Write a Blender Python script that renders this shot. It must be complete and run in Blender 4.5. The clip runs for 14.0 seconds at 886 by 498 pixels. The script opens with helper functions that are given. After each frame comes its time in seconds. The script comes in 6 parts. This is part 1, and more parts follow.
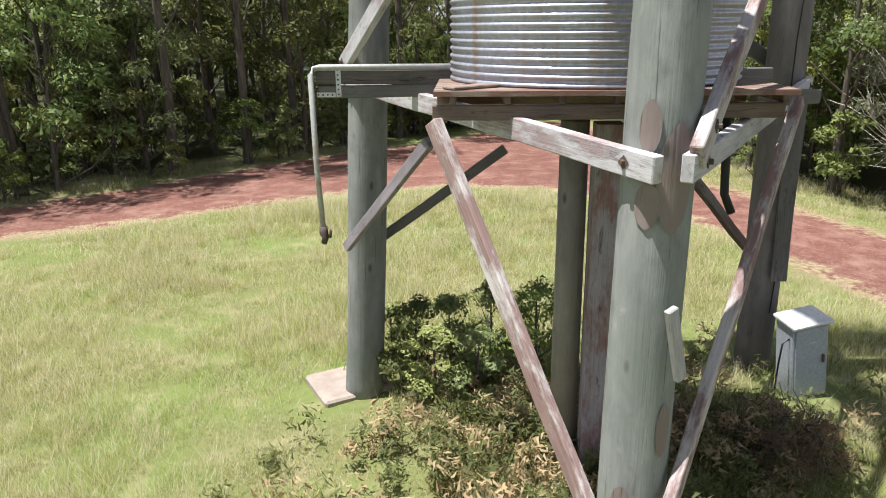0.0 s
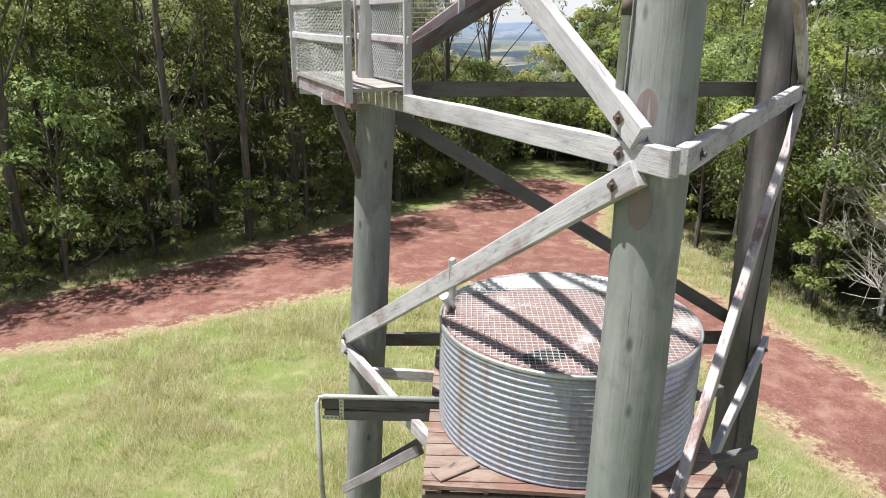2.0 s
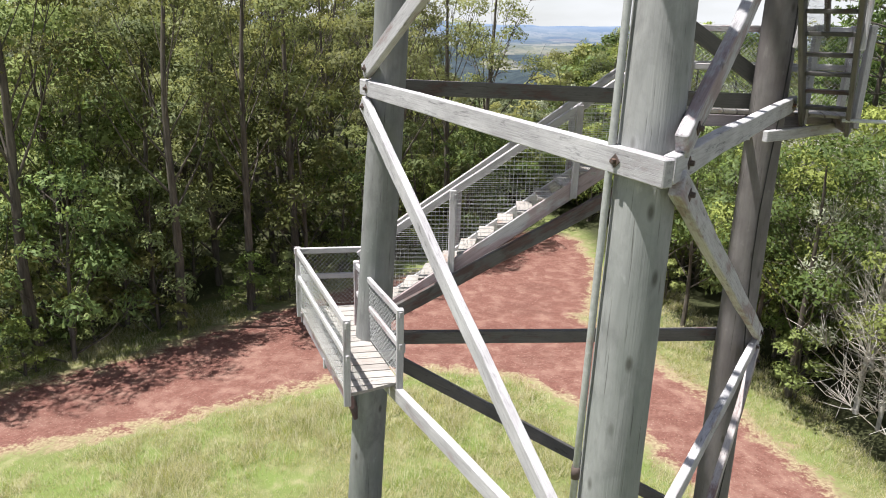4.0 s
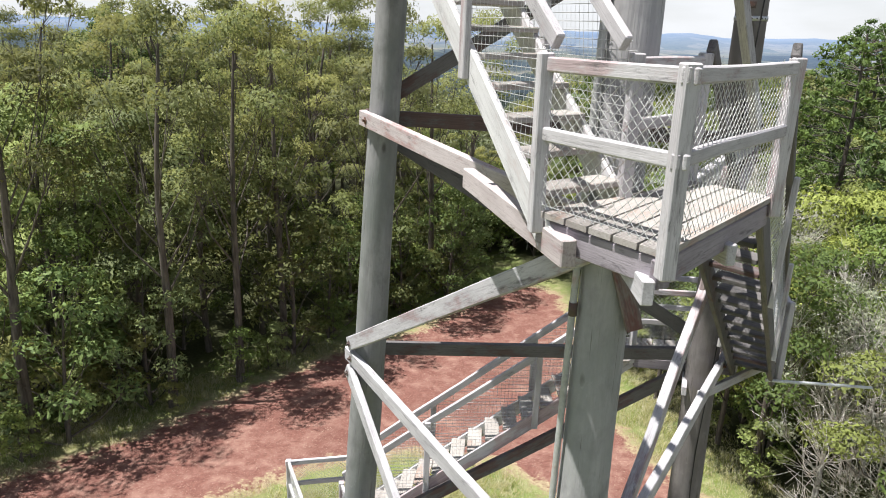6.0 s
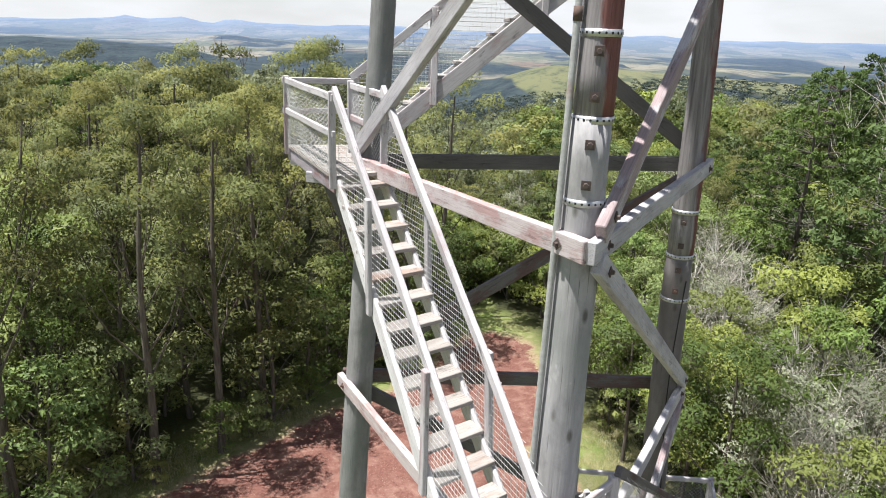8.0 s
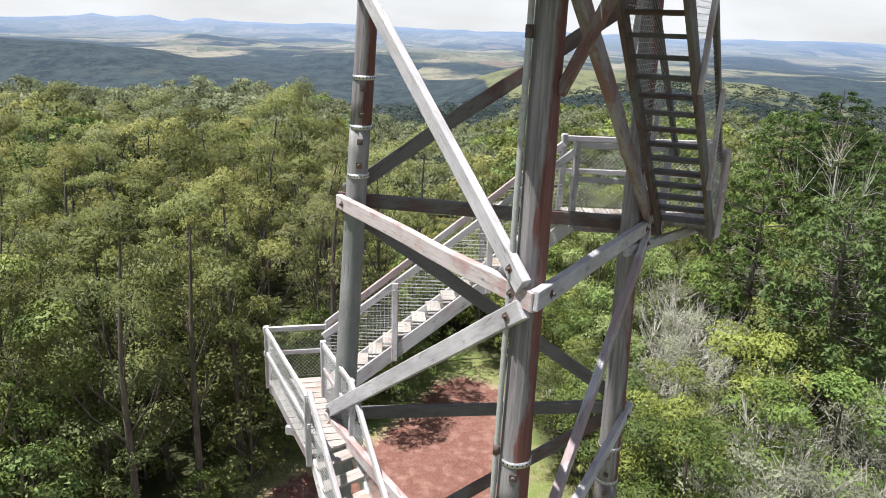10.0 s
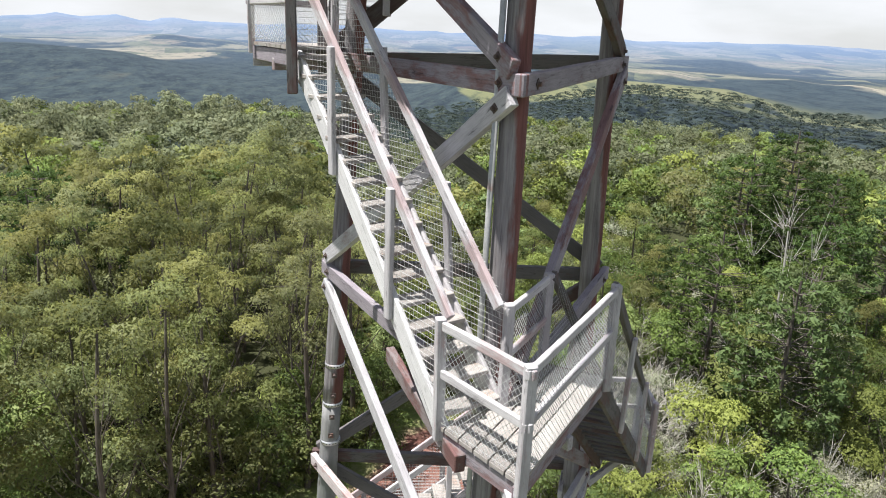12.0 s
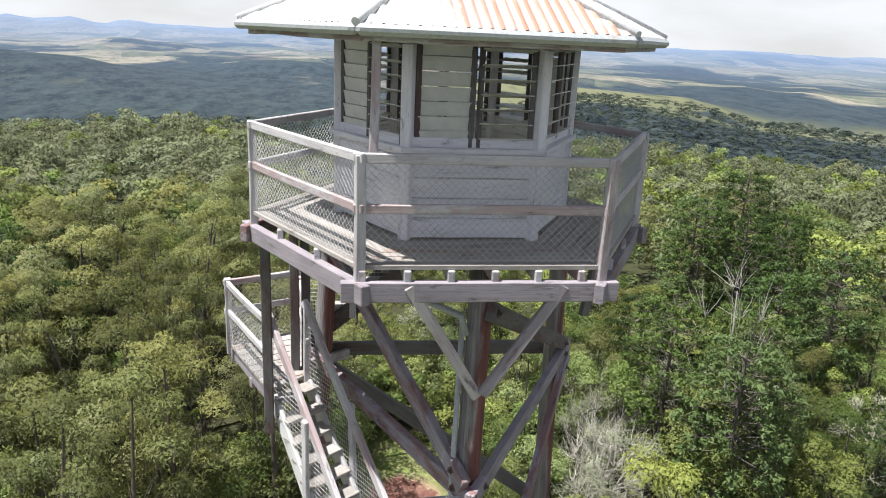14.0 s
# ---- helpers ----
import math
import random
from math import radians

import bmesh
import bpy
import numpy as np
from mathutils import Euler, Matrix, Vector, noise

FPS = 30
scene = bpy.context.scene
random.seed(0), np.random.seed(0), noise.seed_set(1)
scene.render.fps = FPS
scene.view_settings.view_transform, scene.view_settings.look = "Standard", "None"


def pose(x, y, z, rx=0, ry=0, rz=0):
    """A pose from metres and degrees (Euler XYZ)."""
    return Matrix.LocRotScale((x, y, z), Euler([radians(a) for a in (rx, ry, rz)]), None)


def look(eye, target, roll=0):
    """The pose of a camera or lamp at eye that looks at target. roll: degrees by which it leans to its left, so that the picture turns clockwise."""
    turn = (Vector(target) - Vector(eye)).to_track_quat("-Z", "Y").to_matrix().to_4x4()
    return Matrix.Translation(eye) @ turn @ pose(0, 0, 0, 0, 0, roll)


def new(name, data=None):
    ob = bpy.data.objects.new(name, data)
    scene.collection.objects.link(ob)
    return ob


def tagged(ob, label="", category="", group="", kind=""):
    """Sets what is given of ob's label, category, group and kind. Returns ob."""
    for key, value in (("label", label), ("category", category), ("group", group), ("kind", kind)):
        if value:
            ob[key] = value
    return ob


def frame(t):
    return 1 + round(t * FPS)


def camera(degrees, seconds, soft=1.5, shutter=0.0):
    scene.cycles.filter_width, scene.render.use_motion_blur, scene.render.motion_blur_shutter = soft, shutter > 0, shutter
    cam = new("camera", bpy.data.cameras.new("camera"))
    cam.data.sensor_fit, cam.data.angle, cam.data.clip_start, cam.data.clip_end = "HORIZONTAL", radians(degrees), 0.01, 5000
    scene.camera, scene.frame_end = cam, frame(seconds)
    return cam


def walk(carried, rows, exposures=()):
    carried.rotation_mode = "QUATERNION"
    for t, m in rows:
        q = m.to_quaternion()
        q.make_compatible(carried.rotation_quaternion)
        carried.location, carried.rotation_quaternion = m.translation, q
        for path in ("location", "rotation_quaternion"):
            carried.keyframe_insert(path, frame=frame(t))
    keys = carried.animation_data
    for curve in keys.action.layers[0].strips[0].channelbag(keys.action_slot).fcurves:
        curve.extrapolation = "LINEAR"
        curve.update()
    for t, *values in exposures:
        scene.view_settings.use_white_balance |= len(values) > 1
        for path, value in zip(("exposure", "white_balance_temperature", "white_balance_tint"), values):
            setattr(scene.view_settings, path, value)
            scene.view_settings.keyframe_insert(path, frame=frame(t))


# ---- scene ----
cam = camera(64.0, 14.0, 1.0)
PATH = [
    (0, (-0.18, -0.062, 4.242), (-0.253, 1.843, 3.636), -0.8),
    (0.5, (-0.146, -0.108, 5.114), (-0.218, 1.797, 4.51), -0.6),
    (1, (-0.13, -0.073, 5.982), (-0.199, 1.832, 5.377), -0.3),
    (1.5, (-0.131, 0.004, 6.829), (-0.195, 1.909, 6.223), 0.1),
    (2, (-0.102, 0.044, 7.709), (-0.165, 1.947, 7.097), 0.4),
    (2.5, (-0.078, 0.1, 8.552), (-0.14, 2.003, 7.938), 0.7),
    (3, (-0.058, 0.134, 9.381), (-0.119, 2.035, 8.765), 1.0),
    (3.2, (-0.039, 0.155, 9.698), (-0.106, 2.057, 9.081), 1.1),
    (5.3, (-0.007, -0.011, 13.084), (-0.047, 1.897, 12.486), 2.0),
    (5.5, (0.048, 0.021, 13.449), (0.011, 1.927, 12.848), 2.0),
    (6, (0.057, -0.022, 14.321), (0.033, 1.884, 13.719), 1.9),
    (6.5, (0.057, -0.075, 15.19), (0.049, 1.832, 14.589), 1.9),
    (7, (0.066, -0.144, 16.08), (0.075, 1.764, 15.481), 2.0),
    (7.5, (0.086, -0.17, 16.958), (0.11, 1.738, 16.358), 2.0),
    (8, (0.086, -0.203, 17.777), (0.127, 1.706, 17.181), 2.0),
    (8.2, (0.115, -0.208, 18.086), (0.163, 1.701, 17.492), 2.0),
    (10.3, (0.212, -0.643, 22.104), (0.333, 1.261, 21.504), 2.0),
    (10.5, (0.223, -0.646, 22.483), (0.35, 1.258, 21.883), 2.0),
    (11, (0.226, -0.65, 23.391), (0.37, 1.253, 22.793), 2.1),
    (11.5, (0.241, -0.665, 24.32), (0.405, 1.238, 23.724), 2.2),
    (12, (0.228, -0.65, 25.279), (0.416, 1.25, 24.684), 2.3),
    (12.5, (0.226, -0.633, 26.18), (0.44, 1.265, 25.587), 2.4),
    (13, (0.2, -0.565, 27.084), (0.438, 1.332, 26.497), 2.4),
    (13.5, (0.158, -0.468, 27.994), (0.421, 1.426, 27.408), 2.5),
    (14, (0.151, -0.49, 28.912), (0.439, 1.402, 28.331), 2.7),
]
walk(cam, [(t, look(eye, target, roll)) for t, eye, target, roll in PATH], exposures=[(0.0, 0.92), (14.0, 0.92)])

# ---- light ----
SUN_TO = Vector((-0.335, -0.07, 1.0)).normalized()
world = bpy.data.worlds.new("sky")
scene.world = world
world.use_nodes = True
wn, wl = world.node_tree.nodes, world.node_tree.links
wn.clear()
w_out = wn.new("ShaderNodeOutputWorld")
w_bg = wn.new("ShaderNodeBackground")
w_sky = wn.new("ShaderNodeTexSky")
w_sky.sky_type = "NISHITA"
w_sky.sun_disc = False
w_sky.sun_elevation = math.asin(SUN_TO.z)
w_sky.sun_rotation = math.atan2(SUN_TO.x, SUN_TO.y)
w_sky.altitude = 600
w_tc = wn.new("ShaderNodeTexCoord")
w_map = wn.new("ShaderNodeMapping")
w_map.inputs["Scale"].default_value = (2.2, 2.2, 9.0)
w_noise = wn.new("ShaderNodeTexNoise")
w_noise.inputs["Scale"].default_value = 2.0
w_noise.inputs["Detail"].default_value = 7
w_ramp = wn.new("ShaderNodeValToRGB")
w_ramp.color_ramp.elements[0].position, w_ramp.color_ramp.elements[1].position = 0.30, 0.60
w_ramp.color_ramp.elements[0].color = (0.7, 0.7, 0.7, 1)
w_mix = wn.new("ShaderNodeMixRGB")
w_mix.inputs[2].default_value = (11.6, 11.9, 12.4, 1)
wl.new(w_tc.outputs["Generated"], w_map.inputs["Vector"])
wl.new(w_map.outputs[0], w_noise.inputs["Vector"])
wl.new(w_noise.outputs["Fac"], w_ramp.inputs[0])
w_sep = wn.new("ShaderNodeSeparateXYZ")
w_high = wn.new("ShaderNodeMapRange")
w_high.inputs[1].default_value, w_high.inputs[2].default_value = 0.05, 0.55
w_high.inputs[3].default_value, w_high.inputs[4].default_value = 1.0, 0.22
w_mul = wn.new("ShaderNodeMath")
w_mul.operation = "MULTIPLY"
wl.new(w_tc.outputs["Generated"], w_sep.inputs[0])
wl.new(w_sep.outputs[2], w_high.inputs[0])
wl.new(w_ramp.outputs[0], w_mul.inputs[0])
wl.new(w_high.outputs[0], w_mul.inputs[1])
wl.new(w_mul.outputs[0], w_mix.inputs[0])
wl.new(w_sky.outputs[0], w_mix.inputs[1])
wl.new(w_mix.outputs[0], w_bg.inputs[0])
w_bg.inputs[1].default_value = 0.043
wl.new(w_bg.outputs[0], w_out.inputs[0])
sun_data = bpy.data.lights.new("sun", "SUN")
sun_data.energy, sun_data.angle, sun_data.color = 5.0, radians(0.55), (1.0, 0.965, 0.925)
sun = new("sun", sun_data)
sun.matrix_world = look(SUN_TO * 60, (0, 0, 0))


# ---- materials ----
class Mat:
    """A small builder of node materials."""

    def __init__(self, name, rough=0.8, metal=0.0, spec=0.3):
        self.m = bpy.data.materials.new(name)
        self.m.use_nodes = True
        self.n, self.l = self.m.node_tree.nodes, self.m.node_tree.links
        self.b = self.n["Principled BSDF"]
        self.b.inputs["Roughness"].default_value = rough
        self.b.inputs["Metallic"].default_value = metal
        self.b.inputs["Specular IOR Level"].default_value = spec
        self.tc = self.n.new("ShaderNodeTexCoord")
        self.info = self.n.new("ShaderNodeObjectInfo")

    def put(self, value, socket):
        if isinstance(value, bpy.types.NodeSocket):
            self.l.new(value, socket)
        else:
            socket.default_value = value

    def coords(self, scale=(1, 1, 1), kind="Object", shift=True):
        mp = self.n.new("ShaderNodeMapping")
        mp.inputs["Scale"].default_value = scale
        self.l.new(self.tc.outputs[kind], mp.inputs["Vector"])
        if shift:
            mul = self.n.new("ShaderNodeMath")
            mul.operation = "MULTIPLY"
            mul.inputs[1].default_value = 57.0
            self.l.new(self.info.outputs["Random"], mul.inputs[0])
            self.l.new(mul.outputs[0], mp.inputs["Location"])
        return mp.outputs[0]

    def noise(self, vec, scale=5.0, detail=6.0, rough=0.6, dist=0.0):
        t = self.n.new("ShaderNodeTexNoise")
        t.inputs["Scale"].default_value, t.inputs["Detail"].default_value = scale, detail
        t.inputs["Roughness"].default_value, t.inputs["Distortion"].default_value = rough, dist
        self.l.new(vec, t.inputs["Vector"])
        return t.outputs["Fac"]

    def ramp(self, fac, *stops):
        r = self.n.new("ShaderNodeValToRGB")
        e = r.color_ramp.elements
        while len(e) < len(stops):
            e.new(0.5)
        for k, (pos, col) in zip(e, stops):
            k.position = pos
            k.color = (*col, 1) if len(col) == 3 else col
        self.l.new(fac, r.inputs[0])
        return r.outputs[0]

    def mix(self, fac, a, b, kind="MIX"):
        x = self.n.new("ShaderNodeMixRGB")
        x.blend_type = kind
        for v, sck in ((fac, x.inputs[0]), (a, x.inputs[1]), (b, x.inputs[2])):
            self.put((*v, 1) if isinstance(v, tuple) and len(v) == 3 else v, sck)
        return x.outputs[0]

    def math(self, op, a, b=0.0):
        x = self.n.new("ShaderNodeMath")
        x.operation = op
        self.put(a, x.inputs[0])
        self.put(b, x.inputs[1])
        return x.outputs[0]

    def span(self, v, lo, hi, a=0.0, b=1.0):
        x = self.n.new("ShaderNodeMapRange")
        x.inputs[1].default_value, x.inputs[2].default_value = lo, hi
        x.inputs[3].default_value, x.inputs[4].default_value = a, b
        self.l.new(v, x.inputs[0])
        return x.outputs[0]

    def bump(self, height, strength=0.4, dist=0.01):
        x = self.n.new("ShaderNodeBump")
        x.inputs["Strength"].default_value, x.inputs["Distance"].default_value = strength, dist
        self.l.new(height, x.inputs["Height"])
        self.l.new(x.outputs[0], self.b.inputs["Normal"])

    def colour(self, c):
        self.put(c, self.b.inputs["Base Color"])
        return self.m


def timber(name, pale, dark, paint, paint_share):
    """Weathered sawn timber, grain along local x: silvered fibres, flaking old paint, black mould and dark end grain."""
    a = Mat(name, 0.85)
    grain = a.noise(a.coords((0.9, 30, 30)), 3.0, 6, 0.6)
    fine = a.noise(a.coords((4, 130, 130)), 3.0, 4, 0.6)
    cloud = a.noise(a.coords((1.3, 3.5, 3.5)), 1.3, 7, 0.62)
    chip = a.noise(a.coords((5, 16, 16)), 2.0, 8, 0.7, 0.3)
    own = a.span(a.info.outputs["Random"], 0, 1, -0.22, 0.22)
    mid = tuple(0.45 * p + 0.55 * d for p, d in zip(pale, dark))
    col = a.mix(a.math("ADD", a.span(cloud, 0.32, 0.62), own), mid, pale)
    col = a.mix(a.span(grain, 0.52, 0.36, 0, 0.38), col, dark)
    col = a.mix(a.span(fine, 0.58, 0.7, 0, 0.5), col, tuple(v * 0.4 for v in dark))
    worn = a.math("ADD", a.span(cloud, 0.62, 0.36, -0.1, 0.55), a.span(chip, 0.3, 0.7, -0.18, 0.18))
    worn = a.math("ADD", worn, a.math("ADD", a.span(a.math("FRACT", a.math("MULTIPLY", a.info.outputs["Random"], 5.3)), 0, 1, -0.36, 0.36), paint_share - 0.42))
    col = a.mix(a.span(worn, 0.34, 0.6, 0, 0.7), col, a.mix(a.span(grain, 0.3, 0.7), tuple(v * 0.75 for v in paint), tuple(min(1, v * 1.35) for v in paint)))
    mould = a.noise(a.coords((1.6, 8, 8)), 2.0, 9, 0.75, 0.5)
    col = a.mix(a.span(mould, 0.56, 0.68, 0, 0.78), col, tuple(v * 0.3 for v in dark))
    a.bump(a.math("ADD", grain, a.math("MULTIPLY", fine, 0.6)), 0.4, 0.005)
    return a.colour(col)


PAINT = (0.20, 0.095, 0.085)
M_beam = timber("weathered_beam", (0.52, 0.51, 0.53), (0.21, 0.20, 0.215), (0.27, 0.19, 0.19), 0.46)
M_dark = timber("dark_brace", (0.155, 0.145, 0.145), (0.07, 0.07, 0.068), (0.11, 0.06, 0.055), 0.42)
M_rail = timber("handrail_timber", (0.54, 0.525, 0.54), (0.27, 0.25, 0.265), (0.36, 0.26, 0.26), 0.42)
M_stringer = timber("stringer_timber", (0.64, 0.635, 0.64), (0.40, 0.39, 0.40), (0.45, 0.40, 0.39), 0.2)
M_mauve = timber("mauve_grey_beam", (0.33, 0.30, 0.33), (0.13, 0.115, 0.13), PAINT, 0.42)
M_pink = timber("faded_pink_beam", (0.50, 0.45, 0.45), (0.25, 0.20, 0.20), (0.36, 0.22, 0.21), 0.72)
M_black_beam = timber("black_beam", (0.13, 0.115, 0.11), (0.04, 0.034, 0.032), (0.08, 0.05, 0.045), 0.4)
M_redbrace = timber("red_streaked_brace", (0.58, 0.55, 0.55), (0.27, 0.20, 0.19), (0.19, 0.085, 0.07), 0.58)
M_deck = timber("deck_board", (0.40, 0.375, 0.355), (0.19, 0.17, 0.155), (0.30, 0.21, 0.17), 0.25)
M_board = timber("cabin_board", (0.80, 0.79, 0.83), (0.58, 0.57, 0.61), (0.84, 0.84, 0.85), 0.20)
M_redplank = timber("red_painted_plank", (0.22, 0.19, 0.19), (0.09, 0.07, 0.07), (0.13, 0.05, 0.045), 0.85)
M_platform = timber("platform_timber", (0.28, 0.215, 0.18), (0.11, 0.078, 0.065), (0.17, 0.085, 0.065), 0.45)
M_stand = timber("stand_timber", (0.19, 0.145, 0.12), (0.07, 0.05, 0.042), (0.12, 0.055, 0.042), 0.55)
M_flaking = timber("flaking_red_brace", (0.52, 0.49, 0.49), (0.20, 0.15, 0.145), (0.15, 0.07, 0.06), 0.78)


def pole_material(name, pale, dark, tint, tint_lo, tint_hi, damp=0.0):
    """Round treated pole: soft mottling, a few drying cracks, knots and pale scuffs."""
    a = Mat(name, 0.8)
    streak = a.noise(a.coords((5, 5, 0.6)), 1.6, 7, 0.6, 0.4)
    crack = a.noise(a.coords((30, 30, 0.7)), 2.0, 3, 0.5)
    blot = a.noise(a.coords((1.3, 1.3, 0.5)), 1.6, 5, 0.6)
    mottle = a.noise(a.coords((4, 4, 2.2)), 1.5, 8, 0.65, 0.3)
    knot = a.n.new("ShaderNodeTexVoronoi")
    knot.inputs["Scale"].default_value = 1.0
    a.l.new(a.coords((4.0, 4.0, 1.7)), knot.inputs["Vector"])
    mid = tuple(0.5 * (p + d) for p, d in zip(pale, dark))
    col = a.mix(a.span(streak, 0.3, 0.7), mid, pale)
    col = a.mix(a.span(mottle, 0.52, 0.3, 0, 0.5), col, dark)
    col = a.mix(a.span(blot, tint_lo, tint_hi, 0, 0.85), col, tint)
    col = a.mix(a.span(mottle, 0.62, 0.72, 0, 0.45), col, tuple(min(1, v * 1.35) for v in pale))
    col = a.mix(a.span(crack, 0.66, 0.72, 0, 0.65), col, (0.05, 0.045, 0.04))
    col = a.mix(a.span(knot.outputs["Distance"], 0.05, 0.13, 0.75, 0.0), col, (0.06, 0.055, 0.045))
    if damp:
        sep = a.n.new("ShaderNodeSeparateXYZ")
        a.l.new(a.tc.outputs["Object"], sep.inputs[0])
        low = a.math("ADD", sep.outputs[2], a.span(blot, 0.3, 0.7, -1.5, 1.5))
        col = a.mix(a.span(low, 6.0, 13.0, damp, 0.0), col, a.mix(1.0, col, (0.74, 0.79, 0.755), "MULTIPLY"))
    a.bump(a.math("ADD", mottle, a.math("MULTIPLY", crack, -0.8)), 0.4, 0.015)
    return a.colour(col)


def painted_pole():
    """Bare grey on the weather side, old red paint on the sheltered one."""
    a = Mat("stained_pole", 0.75)
    streak = a.noise(a.coords((11, 11, 0.5)), 2.0, 8, 0.65, 0.3)
    crack = a.noise(a.coords((34, 34, 0.9)), 2.0, 5, 0.6)
    blot = a.noise(a.coords((2.0, 2.0, 0.4)), 1.6, 6, 0.65)
    sep = a.n.new("ShaderNodeSeparateXYZ")
    a.l.new(a.tc.outputs["Object"], sep.inputs[0])
    side = a.math("ADD", sep.outputs[0], a.span(blot, 0.3, 0.7, -0.10, 0.10))
    col = a.mix(a.span(streak, 0.3, 0.7), (0.11, 0.10, 0.105), (0.33, 0.315, 0.32))
    red = a.mix(a.span(streak, 0.3, 0.7), (0.10, 0.035, 0.03), (0.21, 0.075, 0.06))
    col = a.mix(a.span(side, 0.0, 0.05, 0, 0.9), col, red)
    col = a.mix(a.span(crack, 0.6, 0.7, 0, 0.6), col, (0.04, 0.03, 0.03))
    a.bump(a.math("ADD", streak, a.math("MULTIPLY", crack, -0.8)), 0.55, 0.02)
    return a.colour(col)


M_pole = pole_material("treated_pole", (0.40, 0.395, 0.40), (0.13, 0.13, 0.135), (0.24, 0.255, 0.245), 0.45, 0.66, 1.0)
M_pole_mid = pole_material("weathered_pole", (0.30, 0.30, 0.30), (0.10, 0.10, 0.10), (0.17, 0.185, 0.175), 0.45, 0.66, 0.5)
M_pole_dark = pole_material("dark_pole", (0.22, 0.205, 0.20), (0.085, 0.078, 0.078), (0.13, 0.115, 0.115), 0.42, 0.62)
M_pole_up = painted_pole()
M_flat = pole_material("planed_flat", (0.25, 0.205, 0.19), (0.15, 0.12, 0.115), (0.2, 0.165, 0.155), 0.4, 0.6)
M_post = pole_material("grey_post", (0.30, 0.28, 0.25), (0.13, 0.12, 0.105), (0.2, 0.18, 0.15), 0.45, 0.65)


def metal(name, base, rough, rust=0.0, metallic=0.8):
    a = Mat(name, rough, metallic, 0.5)
    v = a.coords((1, 1, 1))
    big = a.noise(v, 2.2, 6, 0.65)
    fine = a.noise(v, 30, 4, 0.6)
    col = a.mix(a.span(fine, 0.3, 0.7), tuple(c * 0.72 for c in base), base)
    col = a.mix(a.span(big, 0.62 - rust * 0.3, 0.78 - rust * 0.3, 0, 0.9), col, (0.30, 0.13, 0.07))
    a.put(a.span(fine, 0.2, 0.8, rough - 0.1, rough + 0.15), a.b.inputs["Roughness"])
    return a.colour(col)


M_galv = metal("galvanised_steel", (0.62, 0.64, 0.66), 0.45, 0.0)
M_wire = metal("galvanised_wire", (0.62, 0.63, 0.63), 0.55, 0.0, 0.35)
M_pipe = metal("grey_pipe", (0.46, 0.47, 0.46), 0.5, 0.15, 0.2)
M_bolt = metal("rusty_bolt", (0.13, 0.10, 0.09), 0.75, 0.25, 0.4)
M_black = Mat("black_rubber", 0.6).colour((0.02, 0.02, 0.02, 1))


def tank_material():
    a = Mat("corrugated_galvanised", 0.42, 0.65, 0.5)
    v = a.coords((1, 1, 1), shift=False)
    drip = a.noise(a.coords((5, 5, 0.35), shift=False), 1.6, 6, 0.6)
    fine = a.noise(v, 26, 4, 0.6)
    col = a.mix(a.span(fine, 0.3, 0.7), (0.34, 0.355, 0.41), (0.50, 0.515, 0.58))
    col = a.mix(a.span(drip, 0.50, 0.70, 0, 0.7), col, (0.36, 0.25, 0.17))
    return a.colour(col)


M_tank = tank_material()


def rust_sheet():
    a = Mat("rusting_sheet", 0.6, 0.35, 0.4)
    v = a.coords((1, 1, 1), shift=False)
    big = a.noise(v, 1.3, 6, 0.65, 0.4)
    col = a.mix(a.span(a.noise(v, 14, 5), 0.3, 0.7), (0.20, 0.115, 0.105), (0.35, 0.235, 0.215))
    col = a.mix(a.span(big, 0.56, 0.68), col, (0.58, 0.56, 0.55))
    # the far strip is pale, with a curved edge
    sep = a.n.new("ShaderNodeSeparateXYZ")
    a.l.new(a.tc.outputs["Object"], sep.inputs[0])
    bow = a.math("ADD", sep.outputs[1], a.math("MULTIPLY", a.math("MULTIPLY", sep.outputs[0], sep.outputs[0]), 0.14))
    col = a.mix(a.span(bow, 0.735, 0.755), col, a.mix(a.span(big, 0.4, 0.6), (0.62, 0.62, 0.61), (0.74, 0.74, 0.73)))
    return a.colour(col)


M_lid = rust_sheet()


